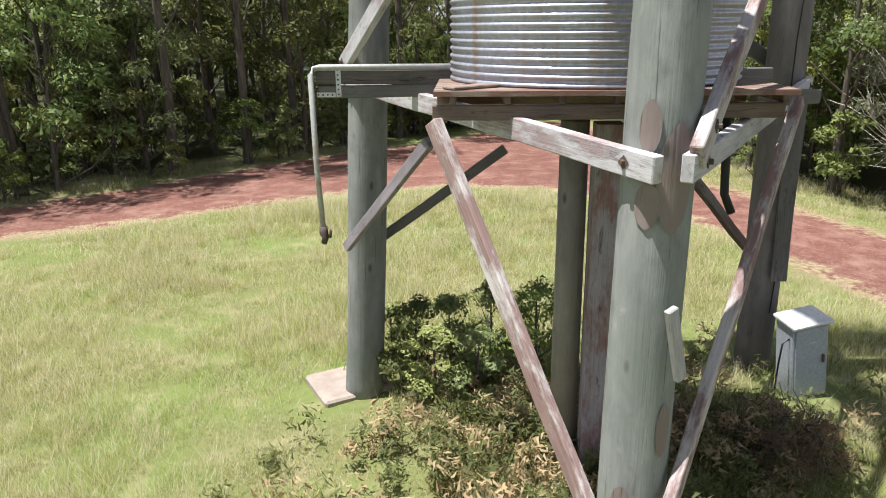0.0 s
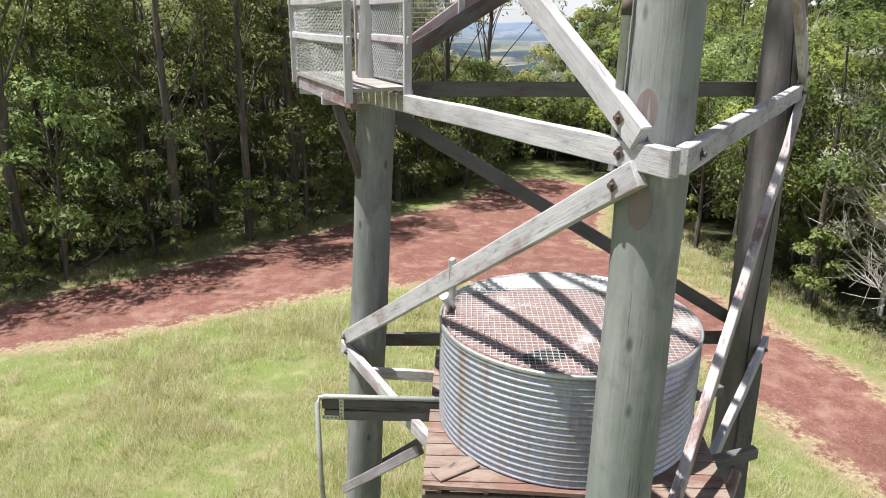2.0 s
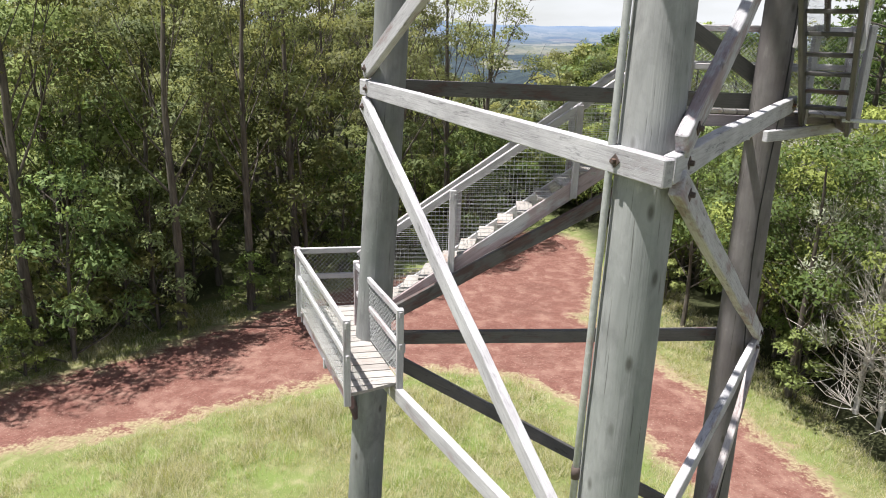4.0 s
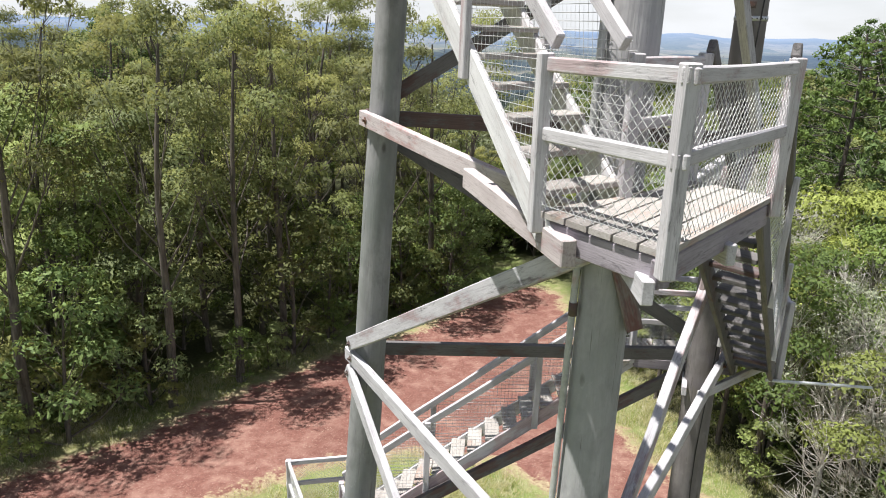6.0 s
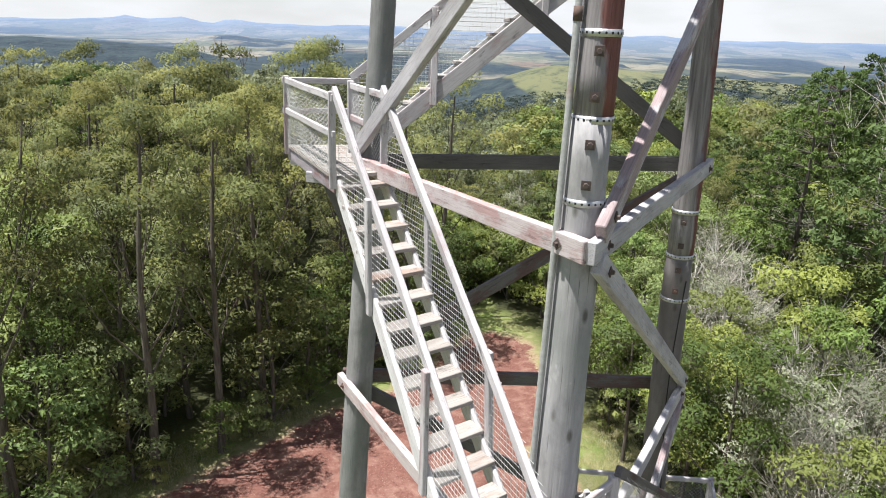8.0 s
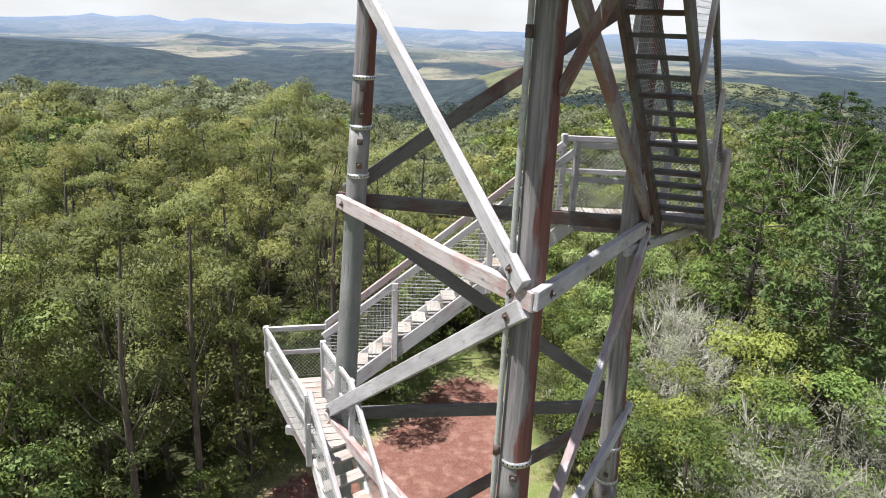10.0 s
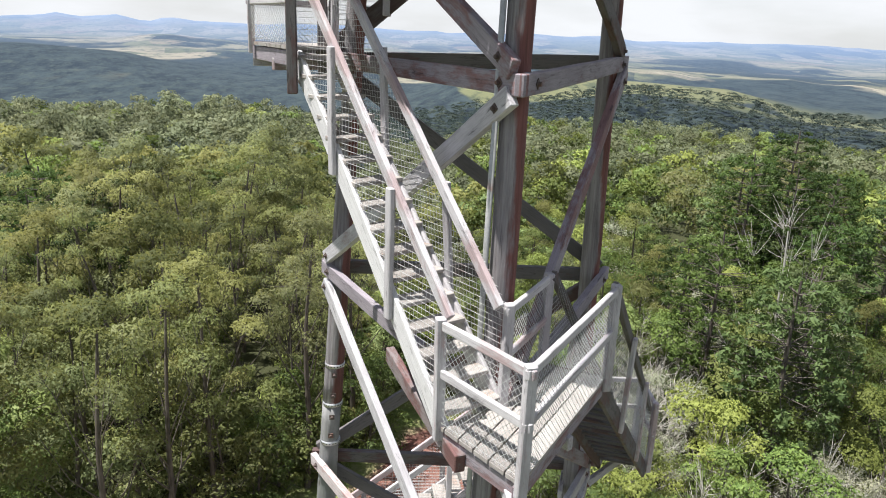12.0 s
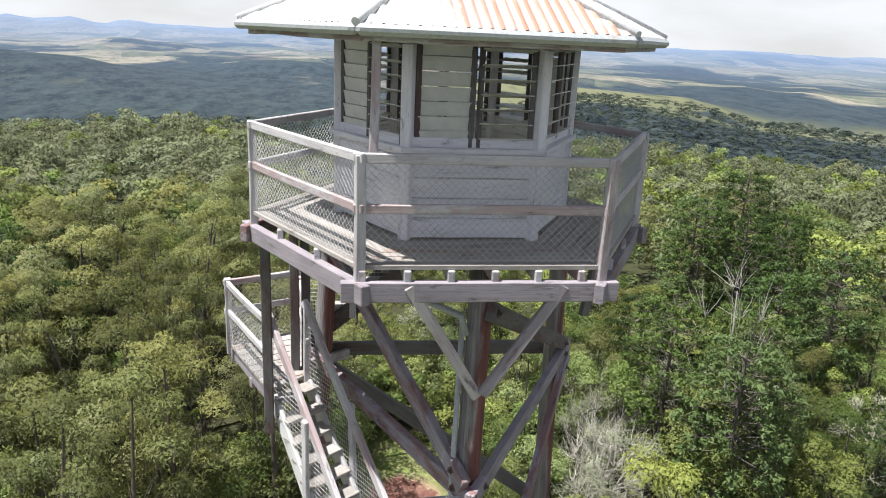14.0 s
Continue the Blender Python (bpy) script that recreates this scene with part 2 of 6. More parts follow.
def roof_sheet():
    a = Mat("white_rusted_roof_sheet", 0.5, 0.15, 0.4)
    v = a.coords((1, 1, 1), shift=False)
    streak = a.noise(a.coords((9, 0.8, 1), shift=False), 1.0, 6, 0.6)
    big = a.noise(v, 0.9, 4, 0.6)
    rust = a.math("ADD", a.span(streak, 0.3, 0.7), a.span(big, 0.3, 0.7, -0.5, 0.5))
    col = a.mix(a.span(a.noise(v, 20, 4), 0.3, 0.7), (0.50, 0.50, 0.49), (0.63, 0.63, 0.62))
    col = a.mix(a.span(rust, 0.62, 1.0, 0, 0.6), col, (0.42, 0.20, 0.12))
    # rust along the ribs of the weather side
    sep = a.n.new("ShaderNodeSeparateXYZ")
    a.l.new(a.tc.outputs["Object"], sep.inputs[0])
    rib = a.span(a.math("SINE", a.math("MULTIPLY", sep.outputs[0], 2 * math.pi * 24 / 2.09)), -0.4, 0.5)
    rag = a.span(a.noise(a.coords((3, 2.5, 1), shift=False), 1.6, 6, 0.65), 0.3, 0.7, -0.3, 0.3)
    face = a.math("MULTIPLY", a.span(a.math("ADD", sep.outputs[1], a.math("MULTIPLY", rag, 0.4)), -0.75, -0.95), a.math("MULTIPLY", a.span(a.math("ADD", sep.outputs[0], a.math("MULTIPLY", rag, 0.3)), -0.38, -0.25), a.span(a.math("ADD", sep.outputs[0], rag), 1.15, 0.8)))
    fade = a.math("MULTIPLY", face, a.math("ADD", a.math("MULTIPLY", rib, 0.8), 0.2))
    col = a.mix(a.math("MULTIPLY", fade, a.span(streak, 0.25, 0.55, 0.45, 1.0)), col, (0.40, 0.215, 0.15))
    return a.colour(col)


M_roof = roof_sheet()
M_white = metal("white_painted_metal", (0.72, 0.74, 0.75), 0.5, 0.0, 0.05)
M_gutter = metal("gutter_metal", (0.42, 0.45, 0.46), 0.5, 0.05, 0.1)
M_box = metal("grey_painted_box", (0.42, 0.46, 0.52), 0.45, 0.0, 0.1)


def concrete():
    a = Mat("concrete", 0.9)
    v = a.coords((1, 1, 1))
    return a.colour(a.mix(a.span(a.noise(v, 5, 8), 0.3, 0.7), (0.25, 0.205, 0.175), (0.37, 0.32, 0.28)))


M_concrete = concrete()


def glass_white():
    a = Mat("frosted_louvre_glass", 0.35, 0.0, 0.5)
    v = a.coords((1, 1, 1))
    a.b.inputs["Transmission Weight"].default_value = 0.25
    return a.colour(a.mix(a.span(a.noise(v, 7, 6), 0.3, 0.7), (0.62, 0.63, 0.59), (0.80, 0.81, 0.77)))


M_louvre = glass_white()


def leaf_material(name, dark, light, yellow, shine=0.6, thin=0.32, vary=0.55):
    """Leaves: each leaf a little different, each tree its own tone (per object, or the tone attribute in joined woods)."""
    a = Mat(name, shine, 0.0, 0.2)
    geo = a.n.new("ShaderNodeNewGeometry")
    isl = geo.outputs["Random Per Island"]
    att = a.n.new("ShaderNodeAttribute")
    att.attribute_name = "tone"
    tone = a.math("FRACT", a.math("ADD", a.info.outputs["Random"], att.outputs["Fac"]))
    other = a.math("FRACT", a.math("MULTIPLY", tone, 7.31))
    col = a.mix(a.span(isl, 0, 1, 0.12, 0.88), dark, light)
    col = a.mix(a.span(tone, 0.35, 1.0, 0, 0.85), col, a.mix(isl, tuple(c * 0.65 for c in yellow), yellow))
    col = a.mix(a.span(other, 0.6, 1.0, 0, 0.5), col, a.mix(isl, (0.07, 0.085, 0.06), (0.20, 0.22, 0.15)))
    hsv = a.n.new("ShaderNodeHueSaturation")
    a.l.new(a.span(a.math("FRACT", a.math("MULTIPLY", tone, 3.7)), 0, 1, 0.9 - vary, 0.9 + vary), hsv.inputs["Value"])
    a.l.new(col, hsv.inputs["Color"])
    col = hsv.outputs[0]
    a.colour(col)
    tr = a.n.new("ShaderNodeBsdfTranslucent")
    a.put(a.mix(0.4, col, (yellow[0] * 1.2, yellow[1] * 1.2, yellow[2])), tr.inputs["Color"])
    mx = a.n.new("ShaderNodeMixShader")
    mx.inputs[0].default_value = thin
    out = a.n["Material Output"]
    a.l.new(a.b.outputs[0], mx.inputs[1])
    a.l.new(tr.outputs[0], mx.inputs[2])
    a.l.new(mx.outputs[0], out.inputs["Surface"])
    return a.m


M_leaf_gum = leaf_material("gum_leaves", (0.086, 0.112, 0.046), (0.235, 0.265, 0.10), (0.37, 0.36, 0.13), 0.6, 0.46)
M_leaf_deep = leaf_material("rainforest_leaves", (0.055, 0.10, 0.03), (0.20, 0.28, 0.076), (0.34, 0.38, 0.102))
M_leaf_pine = leaf_material("pine_tufts", (0.025, 0.055, 0.017), (0.085, 0.14, 0.036), (0.14, 0.19, 0.05))
M_leaf_grey = leaf_material("grey_leaves", (0.19, 0.215, 0.15), (0.36, 0.38, 0.27), (0.42, 0.42, 0.30))
M_leaf_bright = leaf_material("light_leaves", (0.12, 0.165, 0.055), (0.25, 0.30, 0.105), (0.35, 0.37, 0.13))
# canopy copies with distance haze put into the leaf colour: paler, then bluer
M_leaf_hazy = leaf_material("hazy_canopy", (0.12, 0.147, 0.084), (0.20, 0.228, 0.132), (0.25, 0.268, 0.15), 0.7, 0.3, 0.3)
M_leaf_hazy_blue = leaf_material("haze_blue_canopy", (0.036, 0.054, 0.050), (0.050, 0.070, 0.062), (0.066, 0.084, 0.068), 0.95, 0.2, 0.25)


def grass_material(name, green, lush, straw, share):
    """Blades in patches of lush, plain and dry grass."""
    a = Mat(name, 0.8, 0.0, 0.15)
    geo = a.n.new("ShaderNodeNewGeometry")
    isl = geo.outputs["Random Per Island"]
    v = a.coords((1, 1, 0.2), shift=False)
    patch, small = a.noise(v, 0.42, 5, 0.6), a.noise(v, 1.7, 4, 0.6)
    col = a.mix(a.span(patch, 0.42, 0.6), green, lush)
    dry = a.math("ADD", a.span(small, 0.35, 0.65, 0, 0.6), a.span(isl, 0, 1, share - 0.6, share))
    col = a.mix(a.span(dry, 0.3, 0.7), col, straw)
    col = a.mix(a.span(a.math("FRACT", a.math("MULTIPLY", isl, 9.7)), 0, 1, 0, 0.45), col, tuple(c * 0.45 for c in green))
    a.colour(col)
    tr = a.n.new("ShaderNodeBsdfTranslucent")
    a.put(col, tr.inputs["Color"])
    mx = a.n.new("ShaderNodeMixShader")
    mx.inputs[0].default_value = 0.45
    a.l.new(a.b.outputs[0], mx.inputs[1])
    a.l.new(tr.outputs[0], mx.inputs[2])
    a.l.new(mx.outputs[0], a.n["Material Output"].inputs["Surface"])
    return a.m


M_grass = grass_material("long_grass", (0.36, 0.375, 0.10), (0.26, 0.335, 0.06), (0.55, 0.495, 0.27), 0.5)
M_straw = grass_material("straw_stalks", (0.58, 0.545, 0.31), (0.52, 0.52, 0.30), (0.72, 0.67, 0.50), 0.8)
M_brush = leaf_material("dry_brush", (0.19, 0.12, 0.07), (0.36, 0.24, 0.14), (0.42, 0.33, 0.19))


def bark_material(name, pale, dark):
    a = Mat(name, 0.9)
    n1 = a.noise(a.coords((6, 6, 0.8)), 1.6, 7, 0.65)
    a.bump(n1, 0.6, 0.03)
    return a.colour(a.mix(a.span(n1, 0.32, 0.68), dark, pale))


M_bark = bark_material("dark_bark", (0.16, 0.14, 0.12), (0.05, 0.042, 0.036))
M_bark_dead = bark_material("bleached_deadwood", (0.66, 0.63, 0.58), (0.34, 0.32, 0.29))

# ---- ground: height of the hilltop and the country round it ----


def smooth(x, lo, hi):
    t = max(0.0, min(1.0, (x - lo) / (hi - lo)))
    return t * t * (3 - 2 * t)


def bell(v, mid, half):
    return math.exp(-((v - mid) / half) ** 2)


def ground_z(x, y):
    """The hilltop, the valley round it, a wooded ridge and a meadow beyond, plain and ranges."""
    d = math.hypot(x - 1.0, y - 8.0)
    z = -0.5 - 0.030 * max(0.0, d - 2.0) if d < 30 else -1.34 - 0.012 * (d - 30)
    z += 0.10 * noise.noise((x * 0.11, y * 0.11, 3.0)) + 0.5 * noise.noise((x * 0.02, y * 0.02, 9.0)) * min(1, d / 60)
    az = math.degrees(math.atan2(x, y))
    if y > 0:
        z -= 10.0 * bell(az, 2.5, 6.5) * smooth(d, 42, 105)
    if d > 80:
        right = smooth(az, -12, 16)
        z -= (0.045 + 0.035 * right) * (min(d, 150) - 80) + 0.02 * max(0, min(d, 400) - 150)
        plain = -53 + 5 * noise.noise((x * 0.004, y * 0.004, 5.0)) + 9 * noise.noise((x * 0.0013, y * 0.0013, 1.0))
        plain += 27 * bell(d, 545, 125) * smooth(az, 9, 21) * (1 + 0.16 * noise.noise((az * 0.13, 2, 2)))
        plain += 33 * bell(d, 800, 190) * smooth(az, 1, 10) * (1 - smooth(az, 26, 34))
        plain += 34 * bell(d, 1150, 230) * smooth(az, -7, -25) * (1 + 0.25 * noise.noise((az * 0.2, 4, 4)))
        plain += 26 * bell(d, 1500, 300) * max(0, 0.15 + noise.noise((az * 0.11, 9, 1.0)) + 0.3 * noise.noise((az * 0.3, 9, 1.0)))
        plain += 40 * bell(d, 2500, 300) * max(0, noise.noise((az * 0.1, 3, 1.0)) + 0.4 * noise.noise((az * 0.33, 3, 1.0)))
        plain += 58 * smooth(d, 2900, 4500) * (1.0 + 0.4 * noise.noise((az * 0.12, 0, 2.0)) + 0.2 * noise.noise((az * 0.38, 0, 4.0)) + 0.07 * noise.noise((az * 1.0, 0, 4.0)))
        plain += smooth(d, 3300, 4500) * (22 * bell(az, -22.3, 0.9) + 22 * bell(az, -18.6, 1.1) + 16 * bell(az, -15.4, 0.6))
        z += (plain - z) * smooth(d, 170, 430)
    return z


def forest_share(x, y):
    """Where the valley and the ridge are wooded: 0 to 1."""
    d, az = math.hypot(x, y), math.degrees(math.atan2(x, y))
    n = noise.noise((x * 0.006, y * 0.004, 8.0)) + 0.5 * noise.noise((x * 0.02, y * 0.013, 3.0))
    meadow = smooth(bell(d, 790, 210) * smooth(az, 3, 9) * (1 - smooth(az, 24, 33)) + 0.15 * n, 0.4, 0.6)
    ridge_top = bell(d, 600, 60) * smooth(az, 18, 26) * 0.6
    return max(0.0, min(1.0, 1.0 + 0.4 * n - 0.95 * meadow - ridge_top - 0.8 * smooth(d, 700, 900)))


def segment_distance(px, py, line):
    best = 1e9
    for (ax, ay, aw), (bx, by, bw) in zip(line, line[1:]):
        vx, vy = bx - ax, by - ay
        t = max(0.0, min(1.0, ((px - ax) * vx + (py - ay) * vy) / (vx * vx + vy * vy)))
        best = min(best, math.hypot(px - ax - t * vx, py - ay - t * vy) - (aw + t * (bw - aw)))
    return best


# centre lines of the red dirt track: x, y, half width
TRACK_LEFT = [(-30.0, 9.0, 2.0), (-14.5, 18.4, 2.0), (-10.2, 21.0, 2.6), (-6.0, 25.0, 3.6), (-1.5, 28.0, 5.2), (1.6, 31.5, 4.4), (3.6, 36.5, 3.4), (4.4, 40.5, 2.4)]
TRACK_RIGHT = [(-1.0, 27.5, 4.6), (3.4, 25.5, 3.2), (6.8, 20.5, 1.9), (8.2, 16.6, 1.8), (9.0, 13.4, 1.8), (11.0, 8.5, 1.8), (14.0, 2.0, 1.8), (16.0, -12.0, 1.8)]


def track(x, y):
    """How far outside the track a place lies; under 0: on it."""
    return min(segment_distance(x, y, TRACK_LEFT), segment_distance(x, y, TRACK_RIGHT))


def link_mesh(name, verts, faces, mat, normals=None):
    me = bpy.data.meshes.new(name)
    verts, faces = np.asarray(verts, np.float32), np.asarray(faces, np.int32)
    k = faces.shape[1]
    me.vertices.add(len(verts))
    me.vertices.foreach_set("co", verts.ravel())
    me.loops.add(faces.size)
    me.loops.foreach_set("vertex_index", faces.ravel())
    me.polygons.add(len(faces))
    me.polygons.foreach_set("loop_start", np.arange(0, faces.size, k, dtype=np.int32))
    me.update(calc_edges=True)
    me.validate()
    me.materials.append(mat)
    if normals is not None:
        me.polygons.foreach_set("use_smooth", [True] * len(faces))
        me.normals_split_custom_set_from_vertices(np.asarray(normals, np.float32))
    return me


def ground_material():
    """Red soil on the track, grass beside it, leaf litter under the trees; the far country is a backdrop with haze in
    its colour.
    """
    a = Mat("ground_cover", 0.95, 0.0, 0.2)
    v = a.coords((1, 1, 1), shift=False)
    att = a.n.new("ShaderNodeAttribute")
    att.attribute_name = "cover"
    sep = a.n.new("ShaderNodeSeparateColor")
    a.l.new(att.outputs["Color"], sep.inputs[0])
    fine, mid, big = a.noise(v, 9, 8, 0.7), a.noise(v, 1.6, 6, 0.6), a.noise(v, 0.35, 5, 0.6)
    soil = a.mix(a.span(fine, 0.3, 0.7), (0.115, 0.047, 0.038), (0.21, 0.103, 0.083))
    soil = a.mix(a.span(mid, 0.46, 0.72, 0, 0.6), soil, (0.33, 0.205, 0.165))
    soil = a.mix(a.span(big, 0.52, 0.64, 0, 0.4), soil, (0.115, 0.05, 0.04))
    soil = a.mix(a.span(a.noise(v, 26, 3), 0.61, 0.68, 0, 0.65), soil, (0.46, 0.36, 0.29))
    grass = a.mix(a.span(fine, 0.3, 0.7), (0.115, 0.13, 0.048), (0.20, 0.21, 0.09))
    grass = a.mix(a.span(a.noise(v, 0.42, 5, 0.6), 0.42, 0.6, 0, 0.7), grass, (0.14, 0.20, 0.05))
    grass = a.mix(a.span(mid, 0.5, 0.68, 0, 0.6), grass, (0.31, 0.275, 0.165))
    # leaf litter and undergrowth, coloured extra dark to stand for forest shade
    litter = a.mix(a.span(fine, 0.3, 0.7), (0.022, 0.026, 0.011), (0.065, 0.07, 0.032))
    edge = a.math("ADD", sep.outputs[0], a.math("ADD", a.span(mid, 0.3, 0.7, -0.22, 0.22), a.span(fine, 0.3, 0.7, -0.12, 0.12)))
    stubble = a.mix(a.span(fine, 0.35, 0.65), (0.17, 0.12, 0.075), (0.36, 0.30, 0.19))
    col = a.mix(a.span(edge, 0.36, 0.50), soil, stubble)
    col = a.mix(a.span(edge, 0.56, 0.74), col, grass)
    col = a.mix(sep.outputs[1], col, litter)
    # far country: bush, paddocks, dry grass and ploughed fields, haze blue painted over them
    landatt = a.n.new("ShaderNodeAttribute")
    landatt.attribute_name = "land"
    lsep = a.n.new("ShaderNodeSeparateColor")
    a.l.new(landatt.outputs["Color"], lsep.inputs[0])
    low = a.noise(a.coords((0.0011, 0.00075, 0.0), shift=False), 1.0, 9, 0.62)
    cell = a.n.new("ShaderNodeTexVoronoi")
    cell.inputs["Scale"].default_value = 1.0
    a.l.new(a.coords((0.010, 0.0048, 0.0), shift=False), cell.inputs["Vector"])
    csep = a.n.new("ShaderNodeSeparateColor")
    a.l.new(cell.outputs["Color"], csep.inputs[0])
    field = a.ramp(csep.outputs[0], (0.0, (0.085, 0.10, 0.065)), (0.35, (0.14, 0.14, 0.095)), (0.6, (0.24, 0.215, 0.155)), (0.9, (0.34, 0.30, 0.235)), (1.0, (0.19, 0.13, 0.10)))
    field = a.mix(a.span(a.noise(a.coords((0.004, 0.003, 0.0), shift=False), 1.0, 8, 0.7), 0.4, 0.65, 0.0, 0.7), field, (0.17, 0.18, 0.11))
    speck = a.noise(a.coords((0.035, 0.014, 0.0), shift=False), 1.0, 9, 0.8)
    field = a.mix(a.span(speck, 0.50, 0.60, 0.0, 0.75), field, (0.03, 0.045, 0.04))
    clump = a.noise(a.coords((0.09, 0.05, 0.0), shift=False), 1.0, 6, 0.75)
    # the bush colour holds haze blue besides its own dark green
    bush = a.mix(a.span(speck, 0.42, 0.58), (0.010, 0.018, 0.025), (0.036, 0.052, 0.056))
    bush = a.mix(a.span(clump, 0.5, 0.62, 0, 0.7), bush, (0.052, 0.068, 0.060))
    meadow = a.mix(a.span(speck, 0.50, 0.58, 0.0, 0.85), a.mix(a.span(low, 0.4, 0.6), (0.115, 0.125, 0.06), (0.17, 0.168, 0.092)), (0.05, 0.065, 0.04))
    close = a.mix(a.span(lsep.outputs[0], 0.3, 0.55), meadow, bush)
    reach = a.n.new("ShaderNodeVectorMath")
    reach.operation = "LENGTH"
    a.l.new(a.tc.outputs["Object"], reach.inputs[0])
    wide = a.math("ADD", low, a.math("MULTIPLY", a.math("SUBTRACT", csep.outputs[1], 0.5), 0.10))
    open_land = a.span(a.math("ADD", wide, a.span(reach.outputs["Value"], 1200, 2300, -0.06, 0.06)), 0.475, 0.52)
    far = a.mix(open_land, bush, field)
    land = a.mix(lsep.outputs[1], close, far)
    # distance haze, mixed into the land colour by reach from the tower
    haze = a.ramp(a.span(reach.outputs["Value"], 0, 4700), (0.08, (0, 0, 0)), (0.22, (0.12, 0.12, 0.12)), (0.40, (0.30, 0.30, 0.30)), (0.68, (0.62, 0.62, 0.62)), (1.0, (0.93, 0.93, 0.93)))
    land = a.mix(haze, land, a.mix(a.span(reach.outputs["Value"], 1500, 4400), (0.055, 0.09, 0.155), (0.14, 0.20, 0.31)))
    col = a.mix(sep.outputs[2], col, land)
    a.bump(a.math("ADD", fine, mid), 0.6, 0.05)
    return a.colour(col)


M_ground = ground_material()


def build_ground():
    radii = [0.0] + [0.7 * k for k in range(1, 72)] + list(np.geomspace(52, 4700, 170))
    angles = np.radians(np.r_[np.arange(-45, 45, 0.75), np.arange(45, 315, 5.0)])
    verts, cover, land, faces = [], [], [], []
    for r in radii:
        for an in angles:
            x, y = 1.0 + r * math.sin(an), 8.0 + r * math.cos(an)
            verts.append((x, y, ground_z(x, y)))
            tr = track(x, y) if r < 90 else 50
            share = forest_share(x, y) + 0.8 * smooth(r, 700, 900) * (1 - smooth(math.degrees(an), 0, 9)) if 200 < r < 1300 else 0.5
            land.append((share, smooth(r, 850, 1000), 0.0, 1))
            # on the right the dark litter reaches farther out, painting the trees' shade
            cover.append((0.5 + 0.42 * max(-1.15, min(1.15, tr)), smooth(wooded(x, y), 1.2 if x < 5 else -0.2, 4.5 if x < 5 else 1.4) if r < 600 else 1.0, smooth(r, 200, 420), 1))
    n = len(angles)
    for i in range(len(radii) - 1):
        for j in range(n):
            faces.append((i * n + j, i * n + (j + 1) % n, (i + 1) * n + (j + 1) % n, (i + 1) * n + j))
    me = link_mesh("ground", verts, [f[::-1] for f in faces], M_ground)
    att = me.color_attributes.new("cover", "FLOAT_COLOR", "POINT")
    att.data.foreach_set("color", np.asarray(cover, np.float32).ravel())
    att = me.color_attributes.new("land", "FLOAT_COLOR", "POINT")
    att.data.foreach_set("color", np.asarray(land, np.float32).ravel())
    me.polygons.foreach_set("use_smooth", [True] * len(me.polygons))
    return tagged(new("ground", me), "grassy hilltop with red soil, falling to farmland and haze-blue ranges", "ground", kind="structure")


# outline of the clearing; outside it stands the forest
CLEARING = [(-40, 4), (-22, 14.5), (-15.5, 20.6), (-12.8, 23.0), (-9.6, 26.2), (-7.6, 29.6), (-4.8, 33.2), (-2.0, 37.0), (0.5, 42.0), (3.0, 47.0), (6.5, 46.0), (7.2, 40.0), (7.8, 33.0), (8.4, 27.0), (9.6, 22.6), (10.9, 19.8), (11.8, 16.4), (13.2, 13.0), (17, 6), (24, -14), (-40, -16)]


def wooded(x, y):
    """Metres into the forest (over 0) or out in the clearing (under 0)."""
    inside, best = False, 1e9
    for (ax, ay), (bx, by) in zip(CLEARING, CLEARING[1:] + CLEARING[:1]):
        if (ay > y) != (by > y) and x < ax + (y - ay) / (by - ay) * (bx - ax):
            inside = not inside
        vx, vy = bx - ax, by - ay
        t = max(0.0, min(1.0, ((x - ax) * vx + (y - ay) * vy) / (vx * vx + vy * vy)))
        best = min(best, math.hypot(x - ax - t * vx, y - ay - t * vy))
    return -best if inside else best


ground = build_ground()

# ---- making things ----
BASE = {}


def thing(name, at, label, category, group="", kind=""):
    ob = new(name)
    ob.location = at
    ob.empty_display_size = 0.3
    BASE[ob.name] = Matrix.Translation(at)
    return tagged(ob, label, category, group, kind)


def under(ob, parent, m):
    """Hang ob under parent, standing at the world pose m."""
    ob.parent = parent
    ob.matrix_parent_inverse = BASE[parent.name].inverted()
    ob.matrix_basis = m
    BASE[ob.name] = m
    return ob


def part(name, bm, mat, parent, label="", m=None, smooth_faces=False):
    me = bpy.data.meshes.new(name)
    if smooth_faces:
        for f in bm.faces:
            f.smooth = True
    bm.to_mesh(me)
    bm.free()
    me.materials.append(mat)
    return tagged(under(new(name, me), parent, m or Matrix()), label)


def piece(name, me, parent, m, label=""):
    return tagged(under(new(name, me), parent, m), label)


def along(p0, p1, up=(0, 0, 1), roll=0.0):
    """A pose in the middle of p0 and p1 with x along them and z as near up as it can be."""
    p0, p1 = Vector(p0), Vector(p1)
    x = (p1 - p0).normalized()
    y = Vector(up).cross(x)
    y = y.normalized() if y.length > 1e-4 else Vector((0, 1, 0))
    z = x.cross(y)
    m = Matrix((x, y, z)).transposed().to_4x4()
    m.translation = (p0 + p1) / 2
    return m @ Matrix.Rotation(roll, 4, "X")


